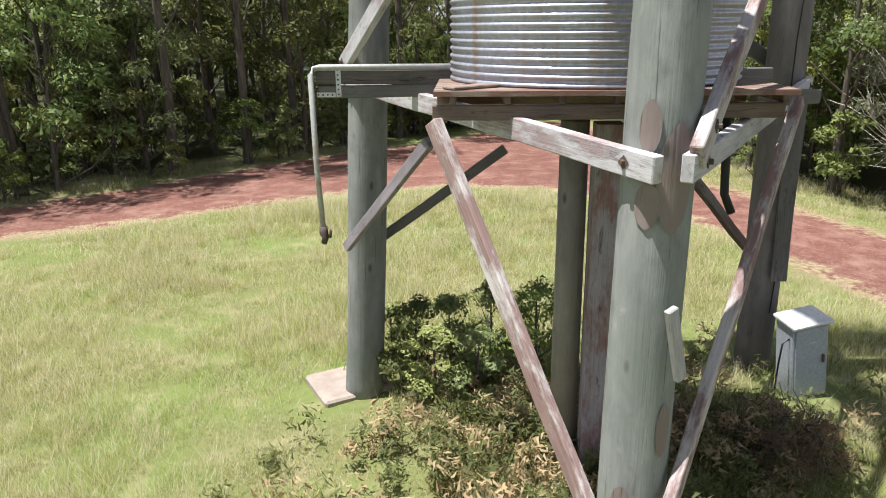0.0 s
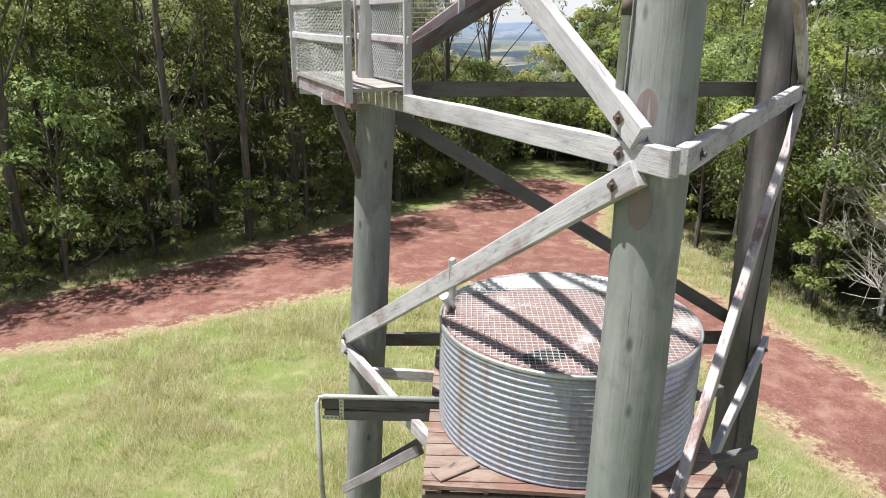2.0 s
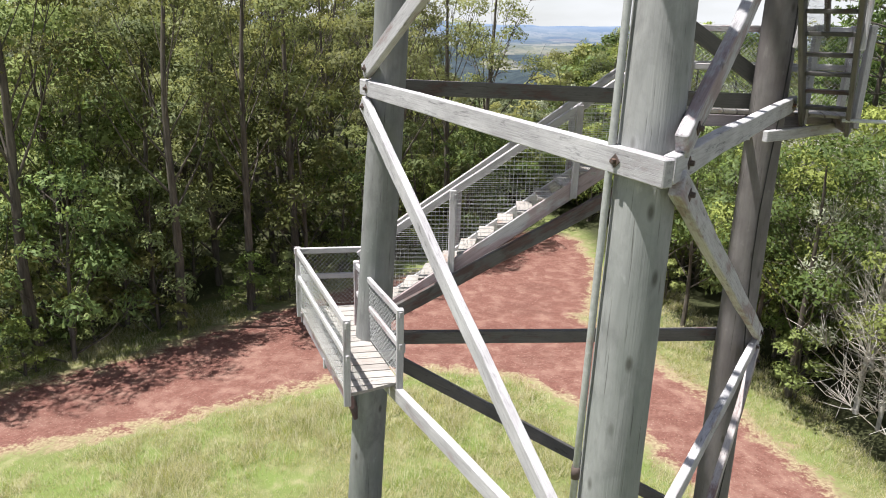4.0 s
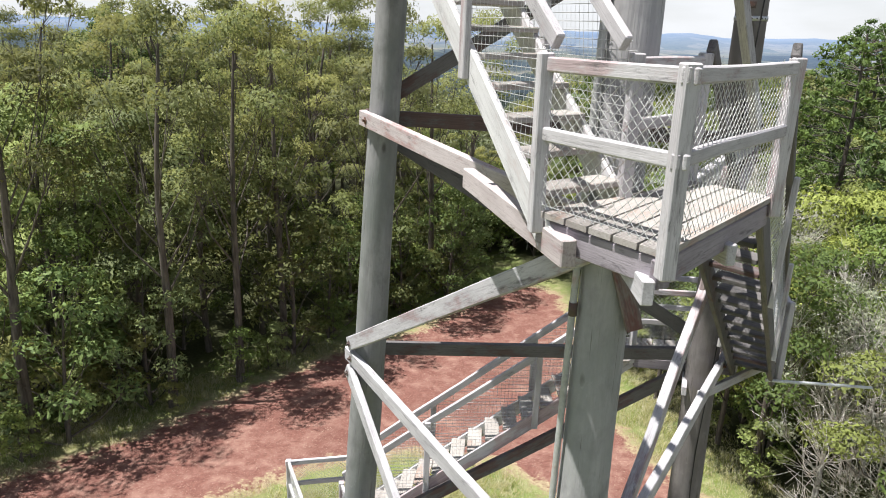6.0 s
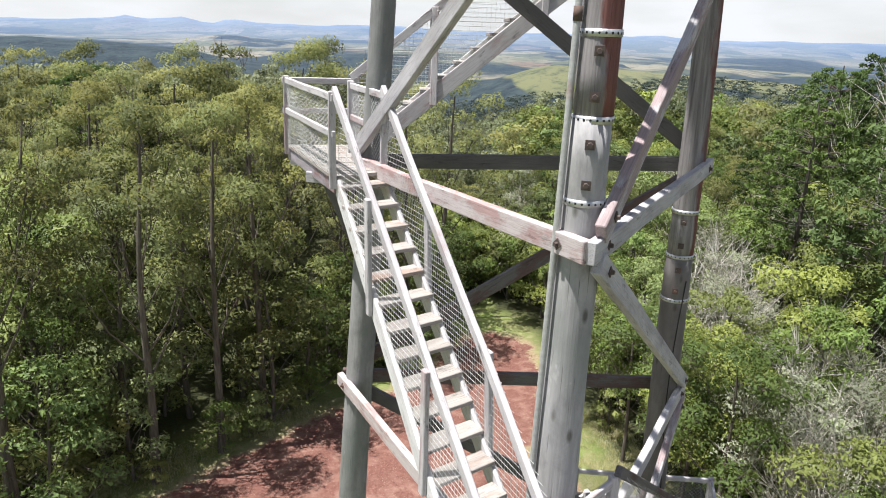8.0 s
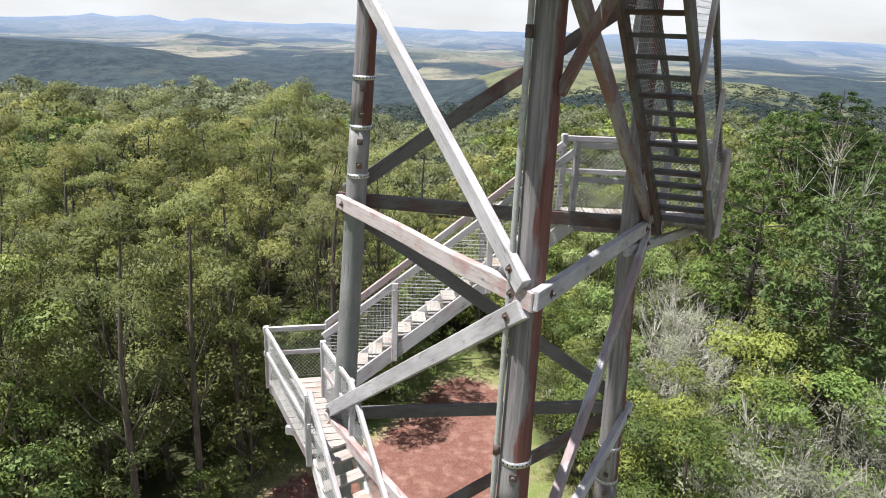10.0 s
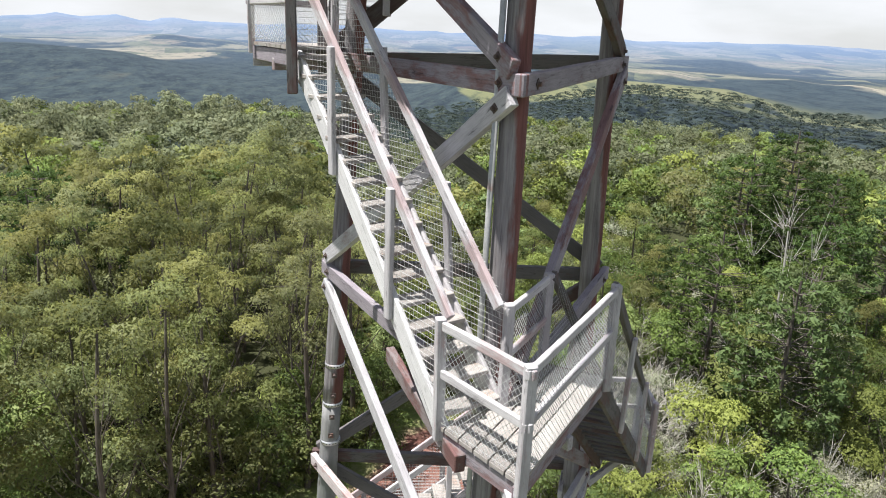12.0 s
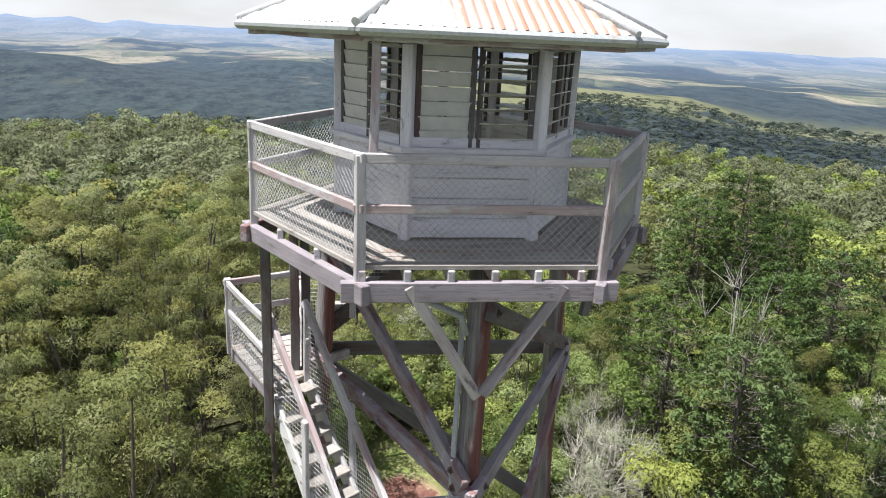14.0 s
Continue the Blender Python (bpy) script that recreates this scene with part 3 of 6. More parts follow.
def box_bm(sx, sy, sz, bevel=0.006, cuts=0, wobble=0.0):
    bm = bmesh.new()
    bmesh.ops.create_cube(bm, size=1.0, matrix=Matrix.Diagonal((sx, sy, sz, 1)))
    if cuts:
        long_edges = [e for e in bm.edges if abs(e.verts[0].co.x - e.verts[1].co.x) > sx * 0.5]
        bmesh.ops.subdivide_edges(bm, edges=long_edges, cuts=cuts)
    if bevel:
        sharp = [e for e in bm.edges if len(e.link_faces) == 2 and e.calc_face_angle(0) > 1.0]
        bmesh.ops.bevel(bm, geom=sharp, offset=bevel, segments=1, affect="EDGES", clamp_overlap=True)
    if wobble:
        s = random.uniform(0, 100)
        for v in bm.verts:
            v.co.y += wobble * noise.noise((v.co.x * 0.9 + s, 1, 0))
            v.co.z += wobble * noise.noise((v.co.x * 0.9 + s, 5, 0))
    return bm


def beam(name, p0, p1, wide, high, mat, parent, label="", up=(0, 0, 1), roll=0.0, bevel=0.008):
    n = (Vector(p1) - Vector(p0)).length
    bm = box_bm(n, wide, high, bevel, max(1, int(n / 0.5)), 0.012)
    return part(name, bm, mat, parent, label, along(p0, p1, up, roll))


def tube_bm(points, radii, sides=12, caps=True):
    """A tube through points with radii."""
    bm = bmesh.new()
    rings = []
    pts = [Vector(p) for p in points]
    for i, p in enumerate(pts):
        d = (pts[min(i + 1, len(pts) - 1)] - pts[max(i - 1, 0)]).normalized()
        a = d.orthogonal().normalized() if abs(d.z) < 0.9 else Vector((1, 0, 0)).cross(d).normalized()
        b = d.cross(a)
        rings.append([bm.verts.new(p + float(radii[i]) * (math.cos(k) * a + math.sin(k) * b)) for k in np.linspace(0, 2 * math.pi, sides, endpoint=False)])
    for r0, r1 in zip(rings, rings[1:]):
        for k in range(sides):
            bm.faces.new((r0[k], r0[(k + 1) % sides], r1[(k + 1) % sides], r1[k])).smooth = True
    if caps:
        bm.faces.new(rings[0][::-1])
        bm.faces.new(rings[-1])
    bmesh.ops.recalc_face_normals(bm, faces=bm.faces)
    return bm


def wires(pairs, r=0.0022):
    """Three-sided wires between pairs of points, as arrays."""
    verts, faces = [], []
    for a, b in pairs:
        a, b = Vector(a), Vector(b)
        d = (b - a).normalized()
        u = d.orthogonal().normalized()
        w = d.cross(u)
        k = len(verts)
        for p in (a, b):
            for s in range(3):
                an = s * 2.0944
                verts.append(p + r * (math.cos(an) * u + math.sin(an) * w))
        for s in range(3):
            faces.append((k + s, k + (s + 1) % 3, k + 3 + (s + 1) % 3, k + 3 + s))
    return verts, faces


def mesh_panel(corner, run, rise, parent, pitch=0.062, r=0.0023):
    """Diamond wire netting on the parallelogram corner + run, corner + rise, a little slack."""
    corner, run, rise = Vector(corner), Vector(run), Vector(rise)
    w, h = run.length, rise.length
    pairs = []
    side = run.cross(rise).normalized()

    def at(u, v):
        return corner + run * (u / w) + rise * (v / h) + side * 0.012 * math.sin(u * 3.1) * math.sin(v * 3.4)

    k = -h
    while k < w:
        u0, u1 = max(0.0, k), min(w, k + h)
        if u1 - u0 > 0.03:
            pairs.append((at(u0, u0 - k), at((u0 + u1) / 2, (u0 + u1) / 2 - k)))
            pairs.append((at((u0 + u1) / 2, (u0 + u1) / 2 - k), at(u1, u1 - k)))
            pairs.append((at(u0, h - (u0 - k)), at((u0 + u1) / 2, h - ((u0 + u1) / 2 - k))))
            pairs.append((at((u0 + u1) / 2, h - ((u0 + u1) / 2 - k)), at(u1, h - (u1 - k))))
        k += pitch
    for v in (0.02, h - 0.02):
        pairs.append((at(0, v), at(w, v)))
    verts, faces = wires(pairs, r)
    return piece("wire_netting", link_mesh("wire_netting", verts, faces, M_wire), parent, Matrix(), "galvanised diamond wire netting")


def square_netting(corner, run, rise, parent, pitch=0.055):
    """Square netting with level wires and finer upright ones on the side of a stair."""
    corner, run, rise = Vector(corner), Vector(run), Vector(rise)
    flat = Vector((run.x, run.y, 0))
    w, up, h = flat.length, run.z, rise.z
    pairs, fine = [], []
    z = 0.0
    while z < up + h:
        u0, u1 = max(0.0, (z - h) / up), min(1.0, z / up)
        if u1 - u0 > 0.01:
            pairs.append((corner + flat * u0 + Vector((0, 0, z)), corner + flat * u1 + Vector((0, 0, z))))
        z += pitch
    for u in np.arange(0.0, 1.0, pitch / w):
        p = corner + run * float(u)
        fine.append((p, p + rise))
    va, fa = wires(pairs, 0.0028)
    vb, fb = wires(fine, 0.0015)
    fa += [tuple(k + len(va) for k in q) for q in fb]
    return piece("wire_netting", link_mesh("wire_netting", va + vb, fa, M_wire), parent, Matrix(), "galvanised square wire netting")


def bolt(p, toward, parent):
    m = Vector(toward).to_track_quat("Z", "Y").to_matrix().to_4x4()
    m.translation = Vector(p)
    return piece("bolt", BOLT, parent, m, "rusty bolt on a washer")


def bolt_mesh():
    bm = bmesh.new()
    bmesh.ops.create_cone(bm, cap_ends=True, segments=4, radius1=0.045, radius2=0.045, depth=0.008, matrix=Matrix.Translation((0, 0, 0.004)))
    bmesh.ops.create_cone(bm, cap_ends=True, segments=6, radius1=0.02, radius2=0.018, depth=0.03, matrix=Matrix.Translation((0, 0, 0.02)))
    me = bpy.data.meshes.new("bolt")
    bm.to_mesh(me)
    bm.free()
    me.materials.append(M_bolt)
    return me


BOLT = bolt_mesh()

# ---- the tower: three leaning legs ----
LEG = {"F": ((1.007, 4.427), (1.362, 5.20)), "R": ((3.892, 9.375), (2.90, 7.756)), "L": ((-1.58, 8.55), (0.0, 8.02))}


def leg_at(k, z):
    (x0, y0), (x1, y1) = LEG[k]
    t = z / 26.0
    return Vector((x0 + (x1 - x0) * t, y0 + (y1 - y0) * t, z))


def leg_r(z):
    return float(np.interp(z, [-1, 0, 7, 10, 12.6, 14.5, 15.5, 17.2, 20, 27], [0.25, 0.245, 0.225, 0.203, 0.182, 0.174, 0.163, 0.145, 0.13, 0.108]))


OUT = {"FL": Vector((-0.86, -0.5, 0)), "FR": Vector((0.86, -0.5, 0)), "LR": Vector((0, 1, 0))}

bm = bmesh.new()
bmesh.ops.create_cone(bm, cap_ends=True, segments=8, radius1=0.009, radius2=0.009, depth=0.002)
STRAP_HOLE = bpy.data.meshes.new("strap_hole")
bm.to_mesh(STRAP_HOLE)
bm.free()
STRAP_HOLE.materials.append(M_black)
SPLICE = {"F": 17.19, "R": 15.1, "L": 20.31}
tower = thing("lookout_tower", (1.2, 7.0, -0.5), "tall three-legged timber fire lookout tower with weathered cross braces", "tower")
for k in "FRL":
    cut = SPLICE[k]
    for lo, hi, mat, nm, lab in ((-0.7, cut, {"F": M_pole, "L": M_pole_mid, "R": M_pole_dark}[k], "leg", "grey treated timber pole"), (cut, 27.02, M_pole_up, "leg_extension", "thin spliced pole with old red paint")):
        a, b = leg_at(k, lo), leg_at(k, hi)
        turn = Vector((0, 0, 1)).rotation_difference(b - a).to_matrix().to_4x4()
        long = (b - a).length
        hs = np.linspace(0, long, int(long / 0.3))
        sd = random.uniform(0, 50)
        pts = [Vector((0.02 * noise.noise((h * 0.35, sd, 0)), 0.02 * noise.noise((h * 0.35, sd, 7)), h)) for h in hs]
        rad = [leg_r(lo + (hi - lo) * h / long) * (1 + 0.035 * noise.noise((h * 1.1, sd, 3))) for h in hs]
        bm = tube_bm(pts, rad, 24)
        for v in bm.verts:
            v.co.xy *= 1 + 0.02 * noise.noise((v.co.x * 9, v.co.y * 9, v.co.z * 0.4 + sd))
        part(nm, bm, mat, tower, lab, Matrix.Translation(a) @ turn)
    for dz in (-0.6, 0.0, 0.59):
        c, r = leg_at(k, cut + dz), leg_r(cut + dz) + 0.007
        bm = tube_bm([(0, 0, -0.026), (0, 0, 0.026)], [r] * 2, 24)
        band = part("steel_band", bm, M_galv, tower, "perforated galvanised strap", Matrix.Translation(c))
        for q in range(20):
            an = 2 * math.pi * q / 20
            o = Vector((math.cos(an), math.sin(an), 0))
            m = o.to_track_quat("Z", "Y").to_matrix().to_4x4()
            m.translation = c + o * (r + 0.0005)
            piece("strap_hole", STRAP_HOLE, band, m)
    for dz in (-0.46, -0.17, 0.16, 0.47):
        c = leg_at(k, cut + dz)
        o = (Vector((0.1, -0.2, 0)) - Vector((c.x, c.y, 0))).normalized()
        m = o.to_track_quat("Z", "Y").to_matrix().to_4x4()
        m.translation = c + o * (leg_r(c.z) + 0.004)
        piece("bolt", BOLT, tower, m @ Matrix.Rotation(0.78, 4, "Z") @ Matrix.Scale(1.1, 4), "rusty bolt on a square washer")

RINGS = {"F": [3.40, 6.93, 10.12, 13.05, 16.28, 19.4, 22.05, 24.88], "R": [3.45, 6.93, 10.1, 13.1, 16.25, 19.1, 22.2, 24.95], "L": [3.62, 6.93, 10.2, 13.25, 16.2, 19.35, 22.25, 24.88]}


def span_beam(face, za, zb, name, mat, lift=0.0, ends=(0.3, 0.3), wide=0.085, high=0.175):
    """A beam on the outer side of one face from leg face[0] at za to leg face[1] at zb."""
    a, b = face
    side = OUT["FL" if set(face) == set("FL") else "FR" if set(face) == set("FR") else "LR"]
    pa = leg_at(a, za) + side * (leg_r(za) + wide / 2 - 0.02 + lift)
    pb = leg_at(b, zb) + side * (leg_r(zb) + wide / 2 - 0.02 + lift)
    d = (pb - pa).normalized()
    ob = beam(name, pa - d * ends[0], pb + d * ends[1], wide, high, mat, tower)
    for p in (pa, pb):
        bolt(p + side * (wide / 2 + 0.002), side, tower)
    return ob


for i in range(8):
    span_beam("LF", RINGS["L"][i], RINGS["F"][i], "girt", M_pink if i in (3, 4, 5) else M_beam if i < 6 else M_mauve, 0.0, (0.2, 0.25 if i == 0 else 0.42 if i < 3 else 0.28))
    span_beam("FR", RINGS["F"][i], RINGS["R"][i], "girt", M_beam if i < 6 else M_mauve, 0.0, (0.3, 0.3))
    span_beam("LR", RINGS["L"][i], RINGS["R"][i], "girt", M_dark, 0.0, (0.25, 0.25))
for i in range(7):
    lo, hi = 0.22, 0.2
    zL, zF, zR = RINGS["L"], RINGS["F"], RINGS["R"]
    if i % 2 == 0:
        span_beam("LF", zL[i] + lo, zF[i + 1] - hi, "diagonal_brace", M_beam, 0.03, (0.08, 0.2))
    elif i != 3:
        span_beam("LF", zL[i + 1] - hi, zF[i] + lo, "diagonal_brace", M_beam, 0.03, (0.08, 0.2))
    if i % 2 == 0:
        span_beam("FR", zF[i] + lo, zR[i + 1] - hi, "diagonal_brace", M_flaking if i == 0 else M_beam if i < 5 else M_mauve, 0.03, (0.3 if i == 0 else 0.2, 0.2))
    else:
        span_beam("FR", zF[i + 1] - hi, zR[i] + lo, "diagonal_brace", M_beam if i < 5 else M_mauve, 0.03, (0.2, 0.2))
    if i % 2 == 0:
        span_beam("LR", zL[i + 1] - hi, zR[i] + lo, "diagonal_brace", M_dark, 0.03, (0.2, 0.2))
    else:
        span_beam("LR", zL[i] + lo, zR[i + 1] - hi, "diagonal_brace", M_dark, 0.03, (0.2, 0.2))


# ---- landings and stairs ----
def polygon_strips(poly, direction, width, gap):
    """Cut a flat polygon into boards that run along direction; yields lists of corners."""
    d = Vector((direction[0], direction[1])).normalized()
    nrm = Vector((-d.y, d.x))
    vals = [Vector(p).dot(nrm) for p in poly]
    k = min(vals)

    def clip(pts, limit, keep_over):
        out = []
        for p, q in zip(pts, pts[1:] + pts[:1]):
            a, b = (p.dot(nrm) - limit), (q.dot(nrm) - limit)
            if not keep_over:
                a, b = -a, -b
            if a >= 0:
                out.append(p)
            if a * b < 0:
                out.append(p + (q - p) * (a / (a - b)))
        return out

    pts = [Vector(p) for p in poly]
    while k < max(vals) - 0.02:
        c = clip(clip(pts, k + gap / 2, True), k + width - gap / 2, False)
        if len(c) >= 3:
            yield c
        k += width


def boards(name, poly, z, direction, parent, mat, width=0.115, gap=0.012, thick=0.035):
    for c in polygon_strips(poly, direction, width, gap):
        bm = bmesh.new()
        dz = random.uniform(-0.004, 0.004)
        d = Vector((direction[0], direction[1], 0)).normalized()
        mid = sum((p for p in c), Vector((0, 0))) / len(c)
        m = along((mid.x, mid.y, z), (mid.x + d.x, mid.y + d.y, z))
        m.translation = (mid.x, mid.y, z + dz)
        inv = m.inverted()
        top = [bm.verts.new(inv @ Vector((p.x, p.y, z))) for p in c]
        low = [bm.verts.new(inv @ Vector((p.x, p.y, z - thick))) for p in c]
        try:
            bm.faces.new(top)
            bm.faces.new(low[::-1])
            for i in range(len(c)):
                j = (i + 1) % len(c)
                bm.faces.new((top[j], top[i], low[i], low[j]))
        except ValueError:
            bm.free()
            continue
        bmesh.ops.recalc_face_normals(bm, faces=bm.faces)
        part(name, bm, mat, parent, "", m)


def v3(p, z):
    return Vector((p[0], p[1], z))


def railing(a, b, z, parent, height=0.95, netting=True):
    """Top rail, middle rail and netting between the posts at a and b."""
    d = (v3(b, 0) - v3(a, 0)).normalized() * 0.05
    beam("top_rail", v3(a, z + height - 0.03) - d, v3(b, z + height - 0.03) + d, 0.045, 0.078, M_rail, parent)
    beam("middle_rail", v3(a, z + height * 0.52) - d, v3(b, z + height * 0.52) + d, 0.042, 0.075, M_rail, parent)
    if netting:
        mesh_panel(v3(a, z + 0.02), v3(b, 0) - v3(a, 0), (0, 0, height - 0.07), parent)


def rail_post(p, z, parent, top=0.98, low=-0.13, size=0.08):
    return beam("rail_post", v3(p, z + low), v3(p, z + top), size, size, M_rail, parent, up=(1, 0.2, 0))


def landing(leg, z, pts, label):
    """A landing of five corners: near outer, far outer, far inner by the next stair (two), near inner."""
    on, c, lp, inner, orr = pts
    ob = thing("stair_landing", (c[0], c[1], z), label, "landing", "stair landings on the tower legs")
    poly = [on, c, lp, inner, orr]
    boards("deck_board", poly, z, Vector(on) - Vector(c) if leg == "F" else Vector(lp) - Vector(c), ob, M_deck, 0.165, 0.016)
    ax_mid = sum((Vector(p) for p in poly), Vector((0, 0))) / 5
    for a, b in ((on, c), (c, lp), (inner, orr)):
        inward = (v3(ax_mid, 0) - (v3(a, 0) + v3(b, 0)) / 2).normalized() * 0.05
        beam("bearer", v3(a, z - 0.125) + inward, v3(b, z - 0.125) + inward, 0.06, 0.15, M_mauve, ob)
        railing(a, b, z, ob, RAIL[z])
    for p in poly:
        rail_post(p, z, ob, RAIL[z] + 0.03)
    if leg == "F":
        beam("outrigger_beam", v3(lp, z - 0.17) + Vector((0.16, -0.3, 0)), v3(lp, z - 0.17) + Vector((-0.36, 1.66, 0)), 0.09, 0.16, M_redplank if z > 20 else M_pink, ob)
    ax = leg_at(leg, z)
    mid = (Vector(on) + Vector(c)) / 2
    for p in (Vector(c), mid):
        d = v3(p, z - 0.2) - v3(ax, z - 0.2)
        side = Vector((-d.y, d.x, 0)).normalized() * (leg_r(z) + 0.03) * (1 if p == mid else -1)
        beam("cantilever_beam", v3(ax, z - 0.21) + side - d.normalized() * 0.3, v3(p, z - 0.21) + side * 0.3, 0.065, 0.13, M_beam, ob)
    d = v3(mid, 0) - v3(ax, 0)
    if z == F2:
        beam("knee_brace", (1.09, 4.60, z - 0.17), (1.37, 4.62, z - 1.02), 0.05, 0.12, M_redplank, ob, "dark red plank brace")
        return ob
    beam("knee_brace", v3(ax, z - 1.15) + d.normalized() * (leg_r(z) + 0.02), v3(ax, z - 0.28) + d * 0.72, 0.055, 0.1, M_redplank if z > 20 else M_dark, ob)
    return ob


def flight(a0, b0, z0, a1, b1, z1, steps, label, deck_shade=False, brown=False):
    """A straight stair from the pair a0, b0 (outer, inner side) at z0 up to the pair a1, b1 at z1."""
    ob = thing("stair_flight", (a0[0], a0[1], z0), label, "stairs", "stair flights of the tower")
    ends = []
    # black timber paints the deck's shade; dark timber, weathering and underside shade
    wood, face = (M_black_beam, M_black_beam) if deck_shade else (M_dark, M_dark) if brown else (M_rail, M_stringer)
    across = (Vector(b0) - Vector(a0)).normalized()
    across = Vector((across.x, across.y, 0))
    for p, q, way, low_in, high_in, foot_in in ((a0, a1, across, 0.08, 0.02, 0.06), (b0, b1, -across, 0.10, 0.03, 0.0)):
        lo, hi = v3(p, z0), v3(q, z1)
        d = (hi - lo).normalized()
        sl, sh = lo + way * foot_in, hi + way * foot_in
        beam("stringer", sl - d * 0.12 + Vector((0, 0, -0.10)), sh + Vector((0, 0, -0.10)), 0.05, 0.2, face if way == across else wood, ob)
        rl, rh = lo + way * low_in + Vector((0, 0, 0.92)), hi + way * high_in + Vector((0, 0, 0.92))
        beam("handrail", rl, rh, 0.055, 0.10, wood, ob)
        for f in (0.3, 0.68):
            c, e = sl.lerp(sh, f) - way * 0.05, rl.lerp(rh, f) - way * 0.05
            beam("baluster", c + Vector((0, 0, -0.22)), e + Vector((0, 0, 0.03)), 0.05, 0.085, M_rail, ob, up=(d.x, d.y, 0))
        square_netting(sl + Vector((0, 0, 0.0)), sh - sl, rl - sl - Vector((0, 0, 0.03)), ob)
        ends.append((sl, sh))
    (la, ha), (lb, hb) = ends
    tread = None
    for i in range(steps):
        f = (i + 0.5) / steps
        p, q = la.lerp(ha, f), lb.lerp(hb, f)
        if tread is None:
            bm = box_bm((q - p).length - 0.05, 0.21, 0.042, 0.006)
            tread = bpy.data.meshes.new("tread")
            bm.to_mesh(tread)
            bm.free()
            tread.materials.append(M_dark if brown else M_deck)
        piece("tread", tread, ob, along(p, q) @ pose(0, 0, -0.01, random.uniform(-1.5, 1.5)))
    return ob


L1, R2, F2, L3, R4, F5, L6 = 7.09, 9.97, 13.33, 16.21, 19.06, 22.19, 25.05
RAIL = {7.09: 0.85, 9.97: 1.0, 13.33: 0.84, 16.21: 0.87, 19.06: 1.03, 22.19: 0.91, 25.05: 0.84}
LAND = {
    "L1": ((-1.23, 6.85), (-2.29, 9.2), (-1.30, 9.45), (-1.41, 8.72), (-0.70, 7.18)),
    "R2": ((2.6, 9.75), (4.75, 9.55), (4.55, 8.75), (4.05, 9.0), (2.65, 9.15)),
    "F2": ((2.13, 4.5), (1.07, 3.18), (0.53, 3.93), (1.12, 4.36), (1.72, 4.95)),
    "L3": ((-0.96, 7.31), (-1.85, 9.35), (-0.95, 9.5), (-0.94, 8.85), (-0.44, 7.67)),
    "R4": ((2.45, 9.35), (4.45, 9.15), (4.38, 8.35), (3.7, 8.6), (2.5, 8.75)),
    "F5": ((2.4, 5.2), (1.28, 3.61), (0.74, 4.42), (1.33, 4.72), (1.85, 5.5)),
    "L6": ((-0.63, 6.75), (-1.22, 8.0), (-0.33, 8.42), (-0.35, 8.05), (-0.22, 7.1)),
}
for key, z in (("L1", L1), ("R2", R2), ("F2", F2), ("L3", L3), ("R4", R4), ("F5", F5), ("L6", L6)):
    landing(key[0], z, LAND[key], "weathered timber stair landing with wire netting rails")
for lo, hi, z0, z1 in (("L1", "R2", L1, R2), ("R2", "F2", R2, F2), ("F2", "L3", F2, L3), ("L3", "R4", L3, R4), ("R4", "F5", R4, F5), ("F5", "L6", F5, L6)):
    flight(LAND[lo][2], LAND[lo][3], z0, LAND[hi][0], LAND[hi][4], z1, 16, "steep grey timber stair flight with wire netting sides", False, lo in ("R2", "R4"))
# below the deck, whose shade is put into this stair's timber colour
flight(LAND["L6"][2], LAND["L6"][3], L6, (1.9, 8.6), (1.9, 8.0), 26.9, 11, "short timber stair up to the balcony, coloured dark for deck shade", True)

# ---- water tank on its stand ----
TC, TR, TZ0, TZ1 = (0.95, 6.72), 1.29, 3.755, 4.86


def lathe(profile, sides=96):
    bm = bmesh.new()
    rings = [[bm.verts.new((r * math.cos(a), r * math.sin(a), z)) for a in np.linspace(0, 2 * math.pi, sides, endpoint=False)] for r, z in profile]
    for r0, r1 in zip(rings, rings[1:]):
        for k in range(sides):
            bm.faces.new((r0[k], r0[(k + 1) % sides], r1[(k + 1) % sides], r1[k])).smooth = True
    return bm, rings


tank = thing("water_tank", (TC[0], TC[1], TZ0), "round corrugated galvanised water tank with a rusty netted lid", "water tank")
prof = [(TR + 0.011 * math.sin(k / 8 * 2 * math.pi), (TZ1 - TZ0) * k / (8 * 17)) for k in range(8 * 17 + 1)]
bm, rings = lathe(prof)
bm.faces.new(rings[0][::-1])
part("tank_wall", bm, M_tank, tank, "", Matrix.Translation((*TC, TZ0)))
bm, rings = lathe([(TR - 0.012, -0.03), (TR - 0.012, 0.0), (TR - 0.05, 0.004), (0.6, 0.03), (0.02, 0.05)])
bm.faces.new(rings[-1])
part("lid", bm, M_lid, tank, "rusty sheet lid", Matrix.Translation((*TC, TZ1)))
pairs = []
for k in np.arange(-1.25, 1.26, 0.055):
    h = math.sqrt(max(0, 1.27 ** 2 - k * k))
    for s in np.arange(-h, h, 0.25):
        e = min(s + 0.25, h)
        zz = lambda u: 0.075 - 0.045 * math.hypot(u, k) / 1.27
        pairs.append(((k, s, zz(s)), (k, e, zz(e))))
        pairs.append(((s, k, zz(s)), (e, k, zz(e))))
vv, ff = wires(pairs, 0.004)
piece("lid_netting", link_mesh("lid_netting", vv, ff, M_wire), tank, Matrix.Translation((*TC, TZ1)), "square wire netting")

